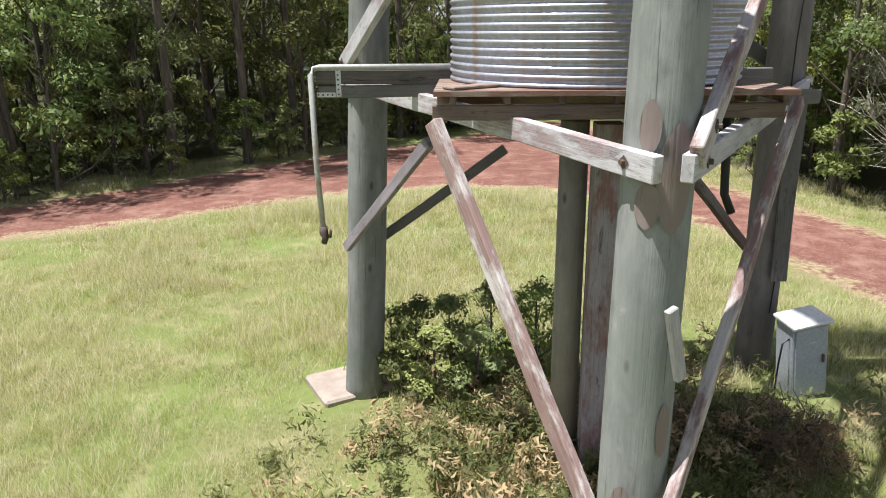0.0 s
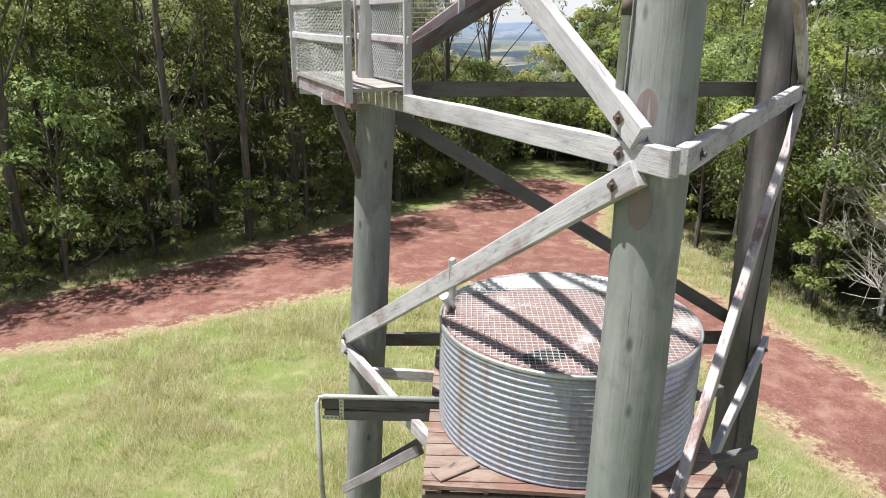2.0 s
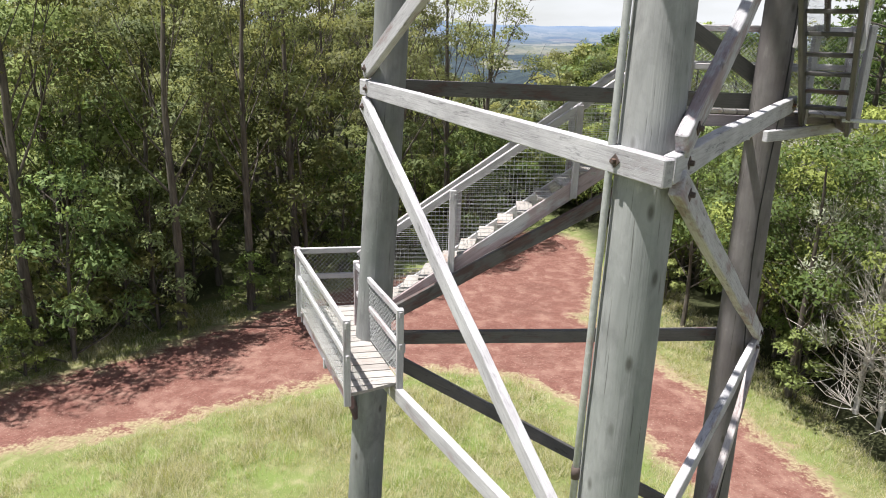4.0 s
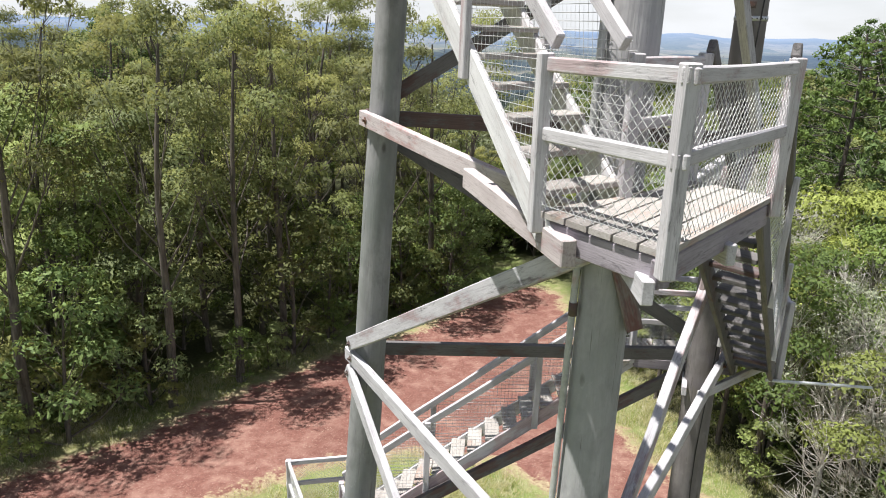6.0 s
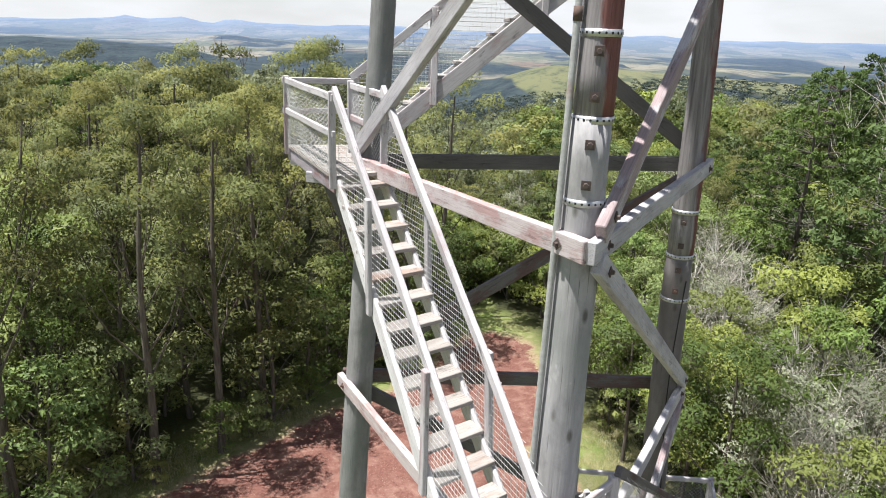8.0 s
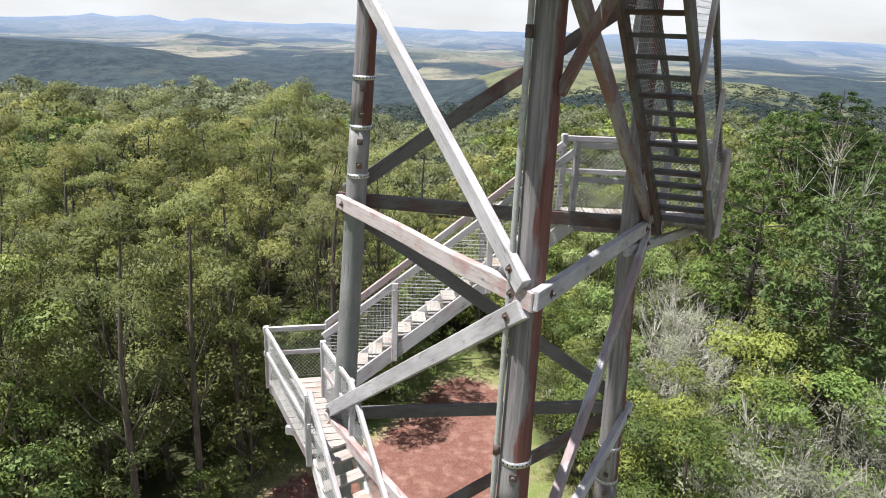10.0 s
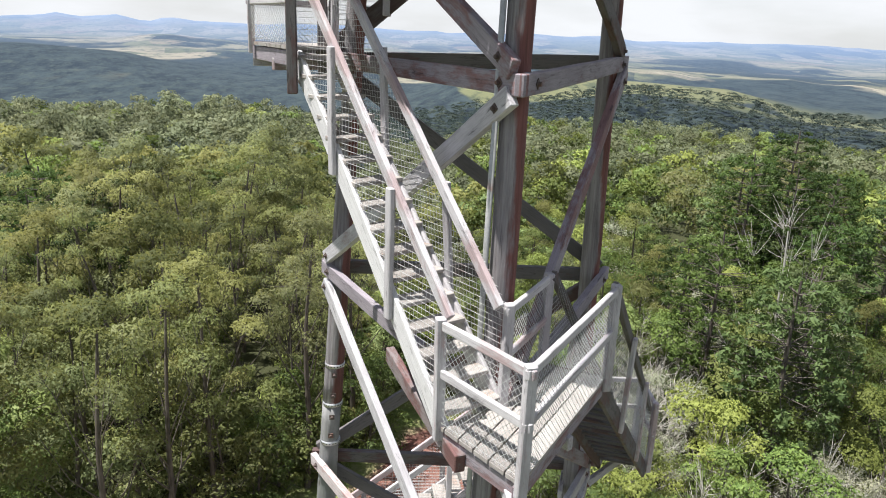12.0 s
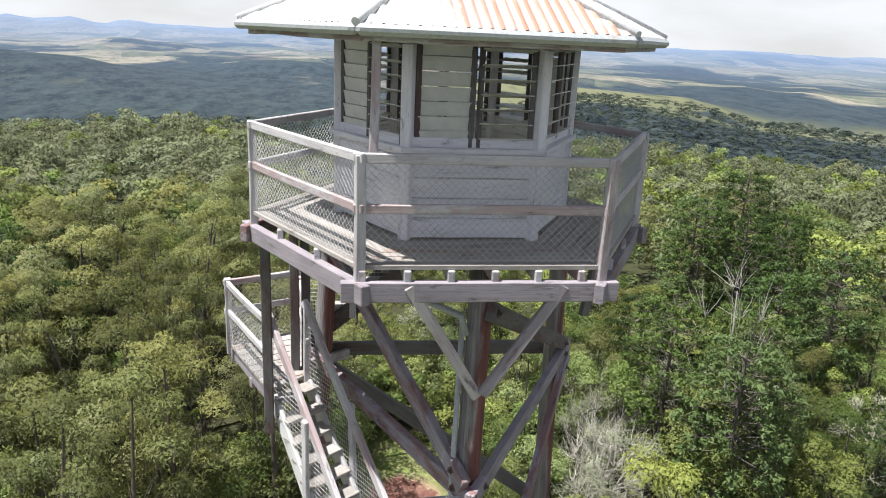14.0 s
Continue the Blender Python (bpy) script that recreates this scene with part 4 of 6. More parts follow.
part("rim", lathe([(TR + 0.012, -0.02), (TR + 0.016, 0.0), (TR + 0.012, 0.018), (TR - 0.008, 0.02), (TR - 0.01, -0.02)])[0], M_galv, tank, "thin galvanised rim", Matrix.Translation((*TC, TZ1)))
hole_bm = bmesh.new()
bmesh.ops.create_circle(hole_bm, cap_ends=True, segments=14, radius=0.16, matrix=Matrix.Diagonal((1.3, 0.75, 1, 1)))
for v in hole_bm.verts:
    v.co.xy *= 1 + 0.3 * noise.noise((v.co.x * 9, v.co.y * 9, 4))
part("rusted_hole", hole_bm, M_black, tank, "black hole rusted through the lid", pose(TC[0] - 0.35, TC[1] - 0.95, TZ1 + 0.022, 2, 0, 20))

stand = thing("tank_stand", (TC[0], TC[1], -0.6), "weathered timber platform on posts under the tank", "tank stand")
boards("platform_board", [(-0.45, 5.44), (2.25, 5.3), (2.45, 8.2), (-0.45, 8.2)], TZ0 - 0.005, (1, 0, 0), stand, M_platform, 0.2, 0.014, 0.04)
beam("platform_board", (-0.34, 5.54, TZ0 + 0.012), (0.02, 5.8, TZ0 + 0.012), 0.17, 0.026, M_platform, stand, "loose brown plank end")
for y in (5.5, 6.3, 7.2, 8.1):
    beam("bearer", (-0.46, y - 0.01, TZ0 - 0.17), (2.22, y - 0.01, TZ0 - 0.17), 0.08, 0.115, M_stand, stand)
for x in np.arange(-0.3, 2.4, 0.42):
    beam("joist", (x, 5.46, TZ0 - 0.08), (x, 8.15, TZ0 - 0.08), 0.05, 0.07, M_stand, stand)
part("round_post", tube_bm([(0, 0, 0), (0, 0, 4.05)], [0.15, 0.14], 16), M_post, stand, "", Matrix.Translation((0.84, 6.8, -0.7)))
beam("square_post", (1.12, 6.6, -0.7), (1.12, 6.6, 3.35), 0.26, 0.26, M_mauve, stand, up=(1, 0, 0))

# ---- cabin and balcony at the top ----
CX, CY, DECK = 1.30, 6.58, 27.14


def hexagon(r, z, turn=0.0):
    return [Vector((CX + r * math.cos(radians(60 * k + turn)), CY + r * math.sin(radians(60 * k + turn)), z)) for k in range(6)]


balcony = thing("balcony", (CX, CY, DECK), "hexagonal weathered timber balcony with wire netting rails", "balcony")
outer, inner_ring = hexagon(2.03, DECK), hexagon(1.05, DECK)
for k in range(6):
    a, b, c, d = outer[k], outer[(k + 1) % 6], inner_ring[(k + 1) % 6], inner_ring[k]
    poly = [p.to_2d() for p in (a, b, c, d)]
    if k != 1:
        boards("deck_board", poly, DECK, (b - a).to_2d(), balcony, M_deck, 0.12, 0.012)
    e = (b - a).normalized() * 0.13
    beam("edge_beam", a - e + Vector((0, 0, -0.215)), b + e + Vector((0, 0, -0.215)), 0.085, 0.17, M_mauve, balcony)
    railing(a.to_2d() * 0.985 + Vector((CX, CY)) * 0.015, b.to_2d() * 0.985 + Vector((CX, CY)) * 0.015, DECK, balcony, 0.88)
    rail_post(a.to_2d() * 0.985 + Vector((CX, CY)) * 0.015, DECK, balcony, 0.875, -0.2, 0.08)
for x in np.arange(-0.4, 3.1, 0.36):
    h = 1.72 if abs(x - CX) < 1.0 else 1.72 * max(0.0, 1 - (abs(x - CX) - 1.0))
    beam("joist", (x, CY - h - 0.06, DECK - 0.095), (x, CY + h + 0.06, DECK - 0.095), 0.06, 0.115, M_beam, balcony)

cabin = thing("lookout_cabin", (CX, CY, DECK), "hexagonal weatherboard lookout cabin with louvre windows and iron roof", "cabin")
SILL, HEAD = 27.95, 28.82
OPEN_LOUVRES = {(4, 1), (3, 1), (5, 0), (5, 1), (2, 0), (0, 1), (1, 0), (1, 1)}
ring = hexagon(1.16, 0)
for k in range(6):
    a, b = ring[k], ring[(k + 1) % 6]
    d = (b - a).normalized()
    out = Vector((d.y, -d.x, 0))
    for j in range(5):
        z = DECK + 0.02 + j * 0.18
        beam("weatherboard", v3(a, z + 0.09), v3(b, z + 0.09), 0.03, 0.176, M_board, cabin)
    beam("sill", v3(a, SILL) - d * 0.04 + out * 0.03, v3(b, SILL) + d * 0.04 + out * 0.03, 0.12, 0.05, M_board, cabin)
    beam("window_head", v3(a, HEAD + 0.05), v3(b, HEAD + 0.05), 0.09, 0.1, M_board, cabin)
    beam("corner_post", v3(a, DECK), v3(a, HEAD), 0.1, 0.1, M_board, cabin, up=(a.x - CX, a.y - CY, 0))
    for half in (0, 1):
        p = a.lerp(b, 0.07 + 0.46 * half)
        q = a.lerp(b, 0.47 + 0.46 * half)
        for e in (p, q):
            beam("louvre_frame", v3(e, SILL), v3(e, HEAD), 0.03, 0.05, M_dark, cabin, up=(d.x, d.y, 0))
        for j in range(7):
            z = SILL + 0.06 + j * (HEAD - SILL) / 7
            tilt = radians(14 if (k, half) in OPEN_LOUVRES else 80)
            beam("louvre", v3(p, z + 0.04), v3(q, z + 0.04), 0.006, 0.12, M_louvre, cabin, roll=radians(90) - tilt, bevel=0)
beam("roof_post", (0.40, 4.98, DECK + 0.85), (0.42, 5.02, 28.9), 0.06, 0.07, M_rail, cabin, up=(1, 0, 0))
EAVE_R, EAVE = 2.09, 28.955
eave, apex = hexagon(EAVE_R, EAVE), Vector((CX, CY, EAVE + 0.85))
for k in range(6):
    a, b = eave[k], eave[(k + 1) % 6]
    d = (b - a)
    n = 24
    bm = bmesh.new()
    cols = 2 * n * 3
    low, high = [], []
    nrm = d.cross(apex - a).normalized()
    for i in range(cols + 1):
        f = i / cols
        lift = nrm * 0.011 * math.sin(2 * math.pi * n * f)
        p = a.lerp(b, f)
        g = 1 - abs(2 * f - 1)
        q = a.lerp(apex, 2 * f) if f <= 0.5 else b.lerp(apex, 2 - 2 * f)
        low.append(bm.verts.new(p + lift - apex))
        high.append(bm.verts.new(q + lift - apex + (Vector((0, 0, 0.0005)) if g else Vector())))
    for i in range(cols):
        bm.faces.new((low[i], low[i + 1], high[i + 1], high[i])).smooth = True
    part("roof_sheet", bm, M_roof, cabin, "", Matrix.Translation(apex))
    part("ridge_cap", tube_bm([a - apex + Vector((0, 0, 0.01)), Vector((0, 0, 0.01))], [0.035, 0.035], 8), M_white, cabin, "", Matrix.Translation(apex))
    beam("gutter", a + Vector((0, 0, -0.04)), b + Vector((0, 0, -0.04)), 0.09, 0.085, M_gutter, cabin, "grey sheet metal gutter", bevel=0.03)
    beam("fascia", v3(a.lerp(v3((CX, CY), 0), 0.05), EAVE - 0.06), v3(b.lerp(v3((CX, CY), 0), 0.05), EAVE - 0.06), 0.03, 0.12, M_beam, cabin)
part("ceiling_lining", lathe([(1.9, 0), (0.02, 0.02)], 6)[0], M_dark, cabin, "", Matrix.Translation((CX, CY, EAVE - 0.03)))

# braces below the balcony, poles from it to the landing below
beam("balcony_brace", (1.33, 4.93, 25.9), (0.70, 4.80, 26.98), 0.06, 0.095, M_redbrace, tower, "thin brace with old red paint")
beam("balcony_brace", (1.37, 4.88, 25.95), (1.98, 4.80, 26.98), 0.06, 0.095, M_mauve, tower)
span_beam("LF", 26.65, RINGS["F"][7] + 0.2, "diagonal_brace", M_mauve, 0.03, (0.1, 0.2))
span_beam("FR", 26.6, RINGS["R"][7] + 0.15, "diagonal_brace", M_dark, 0.0, (0.1, 0.1))
for x, y, z0 in ((-0.61, 6.62, 24.6), (-0.36, 7.25, 24.7), (-0.24, 7.3, 24.7)):
    beam("hanging_post", (x, y, z0), (x, y, 26.98), 0.09, 0.1, M_dark, balcony, up=(1, 0, 0))
waste = thing("waste_pipe", (0.4, 5.2, 26.83), "bent grey pipe under the balcony deck", "pipe")
part("pipe_length", tube_bm([Vector(p) - Vector((0.4, 5.2, 26.83)) for p in ((0.2, 5.3, 26.9), (0.40, 5.2, 26.82), (0.77, 5.2, 26.75), (1.2, 5.15, 26.57), (1.24, 5.12, 26.4))], [0.032] * 5, 12), M_gutter, waste, "", Matrix.Translation((0.4, 5.2, 26.83)))
beam("loose_strut", (2.98, 6.6, 26.95), (2.84, 6.55, 25.98), 0.07, 0.11, M_dark, balcony)

# braces at the foot of the tower
beam("foot_brace", (0.68, 4.02, 0.95), (-0.44, 5.22, 3.55), 0.085, 0.13, M_redbrace, tower, "timber brace with peeling red paint")
beam("foot_brace", (1.10, 4.02, 0.75), (2.55, 6.0, 3.6), 0.085, 0.13, M_flaking, tower, "timber brace with peeling red paint")
beam("knee_brace", (-1.68, 8.2, 1.64), (-0.57, 6.92, 3.13), 0.075, 0.12, M_mauve, tower)
beam("cleat", (-0.22, 6.15, 5.66), (-0.21, 6.17, 5.27), 0.05, 0.07, M_beam, tower)
beam("knee_brace", (-1.38, 8.75, 1.55), (0.28, 8.75, 2.75), 0.075, 0.12, M_dark, tower)
beam("knee_brace", (3.55, 9.0, 1.3), (2.1, 7.4, 2.75), 0.075, 0.12, M_dark, tower)
beam("cleat", (1.08, 4.08, 2.53), (1.20, 4.16, 2.0), 0.05, 0.09, M_beam, tower)
beam("leg_plank", (3.95, 9.0, 0.9), (3.86, 8.9, 3.3), 0.05, 0.2, M_dark, tower, up=(1, 0, 0))

# flats planed on the front leg where timbers are let in
for z, az, wide, high in ((3.62, -122, 0.6, 0.34), (3.13, -118, 0.7, 0.3), (3.30, -78, 1.0, 0.7), (1.55, -60, 0.5, 0.42), (0.95, -122, 0.6, 0.3), (6.6, -118, 0.7, 0.3), (7.2, -122, 0.6, 0.26)):
    c = leg_at("F", z)
    bm = bmesh.new()
    rings = []
    for i in range(9):
        t = -1 + 2 * i / 8
        half = math.sqrt(max(0.02, 1 - t * t)) * wide / 2
        o = leg_at("F", z + t * high / 2) - c
        rings.append([bm.verts.new(o + (leg_r(z) + 0.006) * Vector((math.cos(radians(az) + u * half), math.sin(radians(az) + u * half), 0))) for u in (-1, -0.5, 0, 0.5, 1)])
    for r0, r1 in zip(rings, rings[1:]):
        for i in range(4):
            bm.faces.new((r0[i], r0[i + 1], r1[i + 1], r1[i])).smooth = True
    part("planed_flat", bm, M_flat, tower, "pinkish bare planed timber", Matrix.Translation(c))

# downpipe beside the front leg
pts = [leg_at("F", z) + Vector((-leg_r(z) - 0.045, -0.05, 0)) for z in (6.8, 8.5, 11, 14, 17, 20, 23, 26.5)]
downpipe = thing("downpipe", pts[0], "long grey metal downpipe strapped beside the front leg", "pipe")
part("pipe_length", tube_bm([p - pts[0] for p in pts], [0.026] * 8, 12), M_pipe, downpipe, "", Matrix.Translation(pts[0]))
for z in (7.8, 12.4, 17.9, 21.5):
    c = leg_at("F", z) + Vector((-leg_r(z) - 0.045, -0.05, 0))
    part("pipe_joint", tube_bm([(0, 0, -0.05), (0, 0, 0.05)], [0.033, 0.033], 12), M_bolt, downpipe, "", Matrix.Translation(c))

# thin cable down the right leg, black hose end by the tank stand
cab = [leg_at("R", z) + Vector((0.03 + 0.05 * math.sin(z * 1.3), -leg_r(z) - 0.03, 0)) for z in np.arange(0.4, 15.0, 0.6)]
leg_cable = thing("cable", cab[0], "thin black cable hanging down the tower leg", "cable")
part("cable_length", tube_bm([p - cab[0] for p in cab], [0.008] * len(cab), 6), M_black, leg_cable, "", Matrix.Translation(cab[0]))
hose = thing("hose", (2.27, 6.55, 2.58), "short black hose hanging from the tank stand", "hose")
part("hose_length", tube_bm([(-0.07, 0.1, 0.98), (-0.07, 0, 0.5), (-0.05, -0.02, 0.1), (0.03, -0.03, -0.08)], [0.04] * 4, 12), M_black, hose, "", Matrix.Translation((2.27, 6.55, 2.58)))

# overflow pipe on its beam beside the tank
for y in (6.05, 7.1):
    beam("bearer_end", (2.2, y, 3.6 + 0.12 * (y > 7)), (2.85, y + 0.28, 3.6 + 0.12 * (y > 7)), 0.09, 0.12, M_dark, stand)
beam("pipe_beam", (-1.62, 6.81, 3.765), (-0.34, 6.79, 3.765), 0.09, 0.125, M_black_beam, stand, "dark weathered beam with steel straps")
beam("pipe_beam", (-1.60, 6.805, 3.642), (-0.34, 6.785, 3.642), 0.08, 0.115, M_dark, stand, "grey weathered board under the pipe beam")
strap = beam("steel_strap", (-1.41, 6.758, 3.59), (-1.41, 6.758, 3.885), 0.05, 0.006, M_galv, stand, "perforated galvanised strap", up=(0, 1, 0))
for k in range(6):
    piece("strap_hole", STRAP_HOLE, strap, Matrix.Translation((-1.41, 6.7535, 3.615 + 0.045 * k)) @ Vector((0, -1, 0)).to_track_quat("Z", "Y").to_matrix().to_4x4())
strap = beam("steel_strap", (-1.62, 6.759, 3.612), (-1.44, 6.756, 3.612), 0.006, 0.045, M_galv, stand, "perforated galvanised strap")
for k in range(4):
    piece("strap_hole", STRAP_HOLE, strap, Matrix.Translation((-1.605 + 0.045 * k, 6.7542 - 0.00075 * k, 3.612)) @ Vector((0, -1, 0)).to_track_quat("Z", "Y").to_matrix().to_4x4())
beam("bearer_end", (-1.22, 7.86, 3.57), (-0.25, 7.8, 3.57), 0.06, 0.14, M_beam, stand, "pale grey board end")
overflow = thing("overflow_pipe", (-1.66, 6.72, 3.84), "grey water pipe along a beam, hanging down to a tap", "pipe")
o0 = Vector((-1.66, 6.72, 3.84))
part("pipe_length", tube_bm([Vector(p) - o0 for p in ((-0.32, 6.76, 3.86), (-1.58, 6.76, 3.865), (-1.635, 6.75, 3.85), (-1.665, 6.735, 3.80), (-1.66, 6.72, 2.9), (-1.63, 6.7, 2.3))], [0.028] * 6, 12), M_pipe, overflow, "", Matrix.Translation(o0))
part("tap", tube_bm([(0, 0, 0.05), (0, 0, -0.02), (0.02, -0.02, -0.06), (0.0, -0.01, -0.12)], [0.04, 0.045, 0.035, 0.03], 10), M_bolt, overflow, "", Matrix.Translation((-1.63, 6.7, 2.28)))
bm = bmesh.new()
bmesh.ops.create_cone(bm, cap_ends=True, segments=14, radius1=0.045, radius2=0.045, depth=0.015, matrix=Matrix.Rotation(1.57, 4, "Y"))
part("tap_wheel", bm, M_bolt, overflow, "", Matrix.Translation((-1.56, 6.68, 2.26)))
inlet = thing("inlet_pipe", (-0.23, 6.84, 4.89), "short galvanised pipe leaning on the tank rim", "pipe")
part("pipe_length", tube_bm([(0, 0, 0), (-0.08, -0.17, 0.2)], [0.045, 0.045], 12), M_galv, inlet, "", Matrix.Translation((-0.23, 6.84, 4.89)))
rod = thing("antenna_rod", (4.4, 8.6, 9.95), "thin white metal rod sticking out from a landing", "rod")
part("rod_length", tube_bm([(0, 0, 0), (1.35, -0.1, 0.0)], [0.022, 0.02], 8), M_white, rod, "", Matrix.Translation((4.3, 8.55, 9.95)))

# ---- meter box, footing, bushes ----
box_m = pose(4.30, 8.66, -0.62, 0, -7, 14)
meter = thing("meter_box", (4.30, 8.66, -0.62), "leaning grey sheet metal meter box on a concrete slab", "meter box")
part("cabinet_body", box_bm(0.52, 0.34, 1.12, 0.012), M_box, meter, "", box_m @ pose(0, 0, 0.58))
part("cabinet_door", box_bm(0.46, 0.02, 1.02, 0.008), M_box, meter, "", box_m @ pose(0, -0.178, 0.57))
part("sloping_lid", box_bm(0.58, 0.44, 0.05, 0.012), M_white, meter, "pale weathered lid", box_m @ pose(0, -0.02, 1.16, 6))
part("door_handle", box_bm(0.03, 0.03, 0.12, 0.006), M_bolt, meter, "", box_m @ pose(0.17, -0.2, 0.62))
part("vent_plate", box_bm(0.1, 0.008, 0.03, 0.002), M_galv, meter, "", box_m @ pose(0.02, -0.192, 0.88))
cable = [(-0.26, -0.1, 0.95), (-0.36, -0.1, 0.9), (-0.4, -0.08, 0.6), (-0.42, -0.05, 0.25), (-0.5, 0.0, 0.05)]
part("cable", tube_bm(cable, [0.012] * 5, 8), M_black, meter, "black cable", box_m)
slab = thing("meter_slab", (4.4, 8.5, -0.7), "worn concrete slab under the meter box", "slab")
part("slab_block", box_bm(1.0, 0.8, 0.16, 0.03), M_concrete, slab, "", pose(4.45, 8.55, -0.66, 0, 0, 14))
pad = thing("leg_footing", (-1.95, 8.8, -0.6), "square concrete footing beside the tower leg", "footing")
part("footing_block", box_bm(1.0, 0.9, 0.5, 0.03), M_concrete, pad, "", pose(-1.85, 8.75, -0.72, 0, 0, 30))

# ---- trees ----
ICO_V = np.array([(0, 0, 1)] + [(0.894 * math.cos(k * 1.2566), 0.894 * math.sin(k * 1.2566), 0.447) for k in range(5)] + [(0.894 * math.cos(k * 1.2566 + 0.6283), 0.894 * math.sin(k * 1.2566 + 0.6283), -0.447) for k in range(5)] + [(0, 0, -1)])
ICO_F = np.array([(0, 1 + k, 1 + (k + 1) % 5) for k in range(5)] + [(1 + k, 6 + k, 1 + (k + 1) % 5) for k in range(5)] + [(6 + k, 6 + (k + 1) % 5, 1 + (k + 1) % 5) for k in range(5)] + [(11, 6 + (k + 1) % 5, 6 + k) for k in range(5)])


def clump_leaves(centres, per, radius, size, rng, flat=0.75, slim=0.5, lift=0.3, droop=0.0):
    """Loose clumps of pointed leaves round the centres, thinning outwards; returns verts, triangles, normals."""
    centres = np.asarray(centres, float)
    c = np.repeat(centres, per, 0)
    n = len(c)
    o = rng.normal(size=(n, 3))
    o[:, 2] += 0.25
    o /= np.linalg.norm(o, axis=1)[:, None]
    rad = np.repeat(radius * rng.uniform(0.6, 1.35, len(centres)), per)[:, None]
    depth = rng.uniform(0.12, 1.0, (n, 1)) ** 0.6 * rng.uniform(0.85, 1.2, (n, 1))
    p = c + o * rad * depth * np.array([1, 1, flat])
    nrm = 0.55 * o + rng.normal(0, 0.6, (n, 3)) + np.array([0, 0, 0.3])
    t = np.cross(nrm, rng.normal(size=(n, 3)))
    t[:, 2] -= droop * np.linalg.norm(t, axis=1)
    t /= np.linalg.norm(t, axis=1)[:, None]
    s = np.cross(t, nrm)
    s /= np.linalg.norm(s, axis=1)[:, None]
    ln = size * rng.uniform(0.6, 1.4, (n, 1))
    v = np.stack([p - t * ln * 0.5 - s * ln * slim * 0.5, p + t * ln * 0.6, p - t * ln * 0.3 + s * ln * slim * 0.5], 1).reshape(-1, 3)
    f = np.arange(3 * n).reshape(n, 3)
    shade = o * 0.45 + 0.7 * nrm / np.linalg.norm(nrm, axis=1)[:, None] + np.array([0, 0, lift])
    face = np.cross(v[1::3] - v[0::3], v[2::3] - v[0::3])
    turned = np.sum(face * shade, 1) < 0
    f[turned] = f[turned][:, ::-1]
    return v, f, np.repeat(shade / np.linalg.norm(shade, axis=1)[:, None], 3, 0)


def grow(rng, height, first, spread, limbs, sub=1.2, thin=1.0, twigs=0):
    """Trunk and limbs as lists of (points, radii), and the centres and radii of the small domes of leaves at their ends."""
    r0 = (0.010 * height + 0.05) * thin
    bend = rng.normal(0, 0.05, 2)
    trunk = [np.array([bend[0] * h * h / height + 0.12 * math.sin(h * 0.5 + bend[1] * 9), bend[1] * h * h / height, h]) for h in np.linspace(-0.3, height * 0.9, 9)]
    tubes, domes = [(trunk, np.linspace(r0, r0 * 0.22, 9))], []
    for i in range(limbs):
        f = first + (0.98 - first) * (i + rng.uniform(0.1, 0.9)) / limbs
        g = (f - first) / (1 - first)
        reach = spread * (0.55 + 0.6 * math.sin(math.pi * min(1, 0.25 + 0.72 * g))) * rng.uniform(0.55, 1.05) * (1.0 if g < 0.9 else 0.35)
        az = i * 2.4 + rng.uniform(-0.5, 0.5)
        e = np.array([trunk[-1][0] * f + math.cos(az) * reach, trunk[-1][1] * f + math.sin(az) * reach, height * f])
        k = max(0.0, f * 0.93 - 0.10 - 0.05 * reach / spread) * 8
        k0 = min(7, int(k))
        p = trunk[k0] * (1 - (k - k0)) + trunk[k0 + 1] * (k - k0)
        m = (p + e) / 2 + np.array([rng.normal(0, 0.15), rng.normal(0, 0.15), -0.10 * reach])
        r = r0 * max(0.12, 1 - f) * 0.45 + 0.012 * thin
        tubes.append(([p, m, e], [r, r * 0.65, r * 0.35]))
        rad = sub * rng.uniform(0.7, 1.25)
        domes.append((e, rad))
        for _ in range(3):
            o = rng.normal(0, 0.55, 3) * rad + np.array([0, 0, 0.35 * rad])
            tubes.append(([m * 0.3 + e * 0.7, e + o], [r * 0.4, r * 0.14]))
            if thin < 1:
                tubes.append(([e + o * 0.5, e + o * 1.3 + rng.normal(0, 0.3, 3)], [r * 0.22, r * 0.1]))
        for _ in range(twigs):
            o = rng.normal(0, 0.6, 3) * rad + np.array([0, 0, 0.45 * rad])
            b = m * 0.25 + e * 0.75 + o * rng.uniform(0, 0.4)
            tubes.append(([b, (b + e + o) / 2 + rng.normal(0, 0.07, 3), e + o * 1.15], [0.017, 0.013, 0.006]))
    domes.append((trunk[-1] + np.array([0, 0, 0.04 * height]), sub * 0.9))
    return tubes, domes


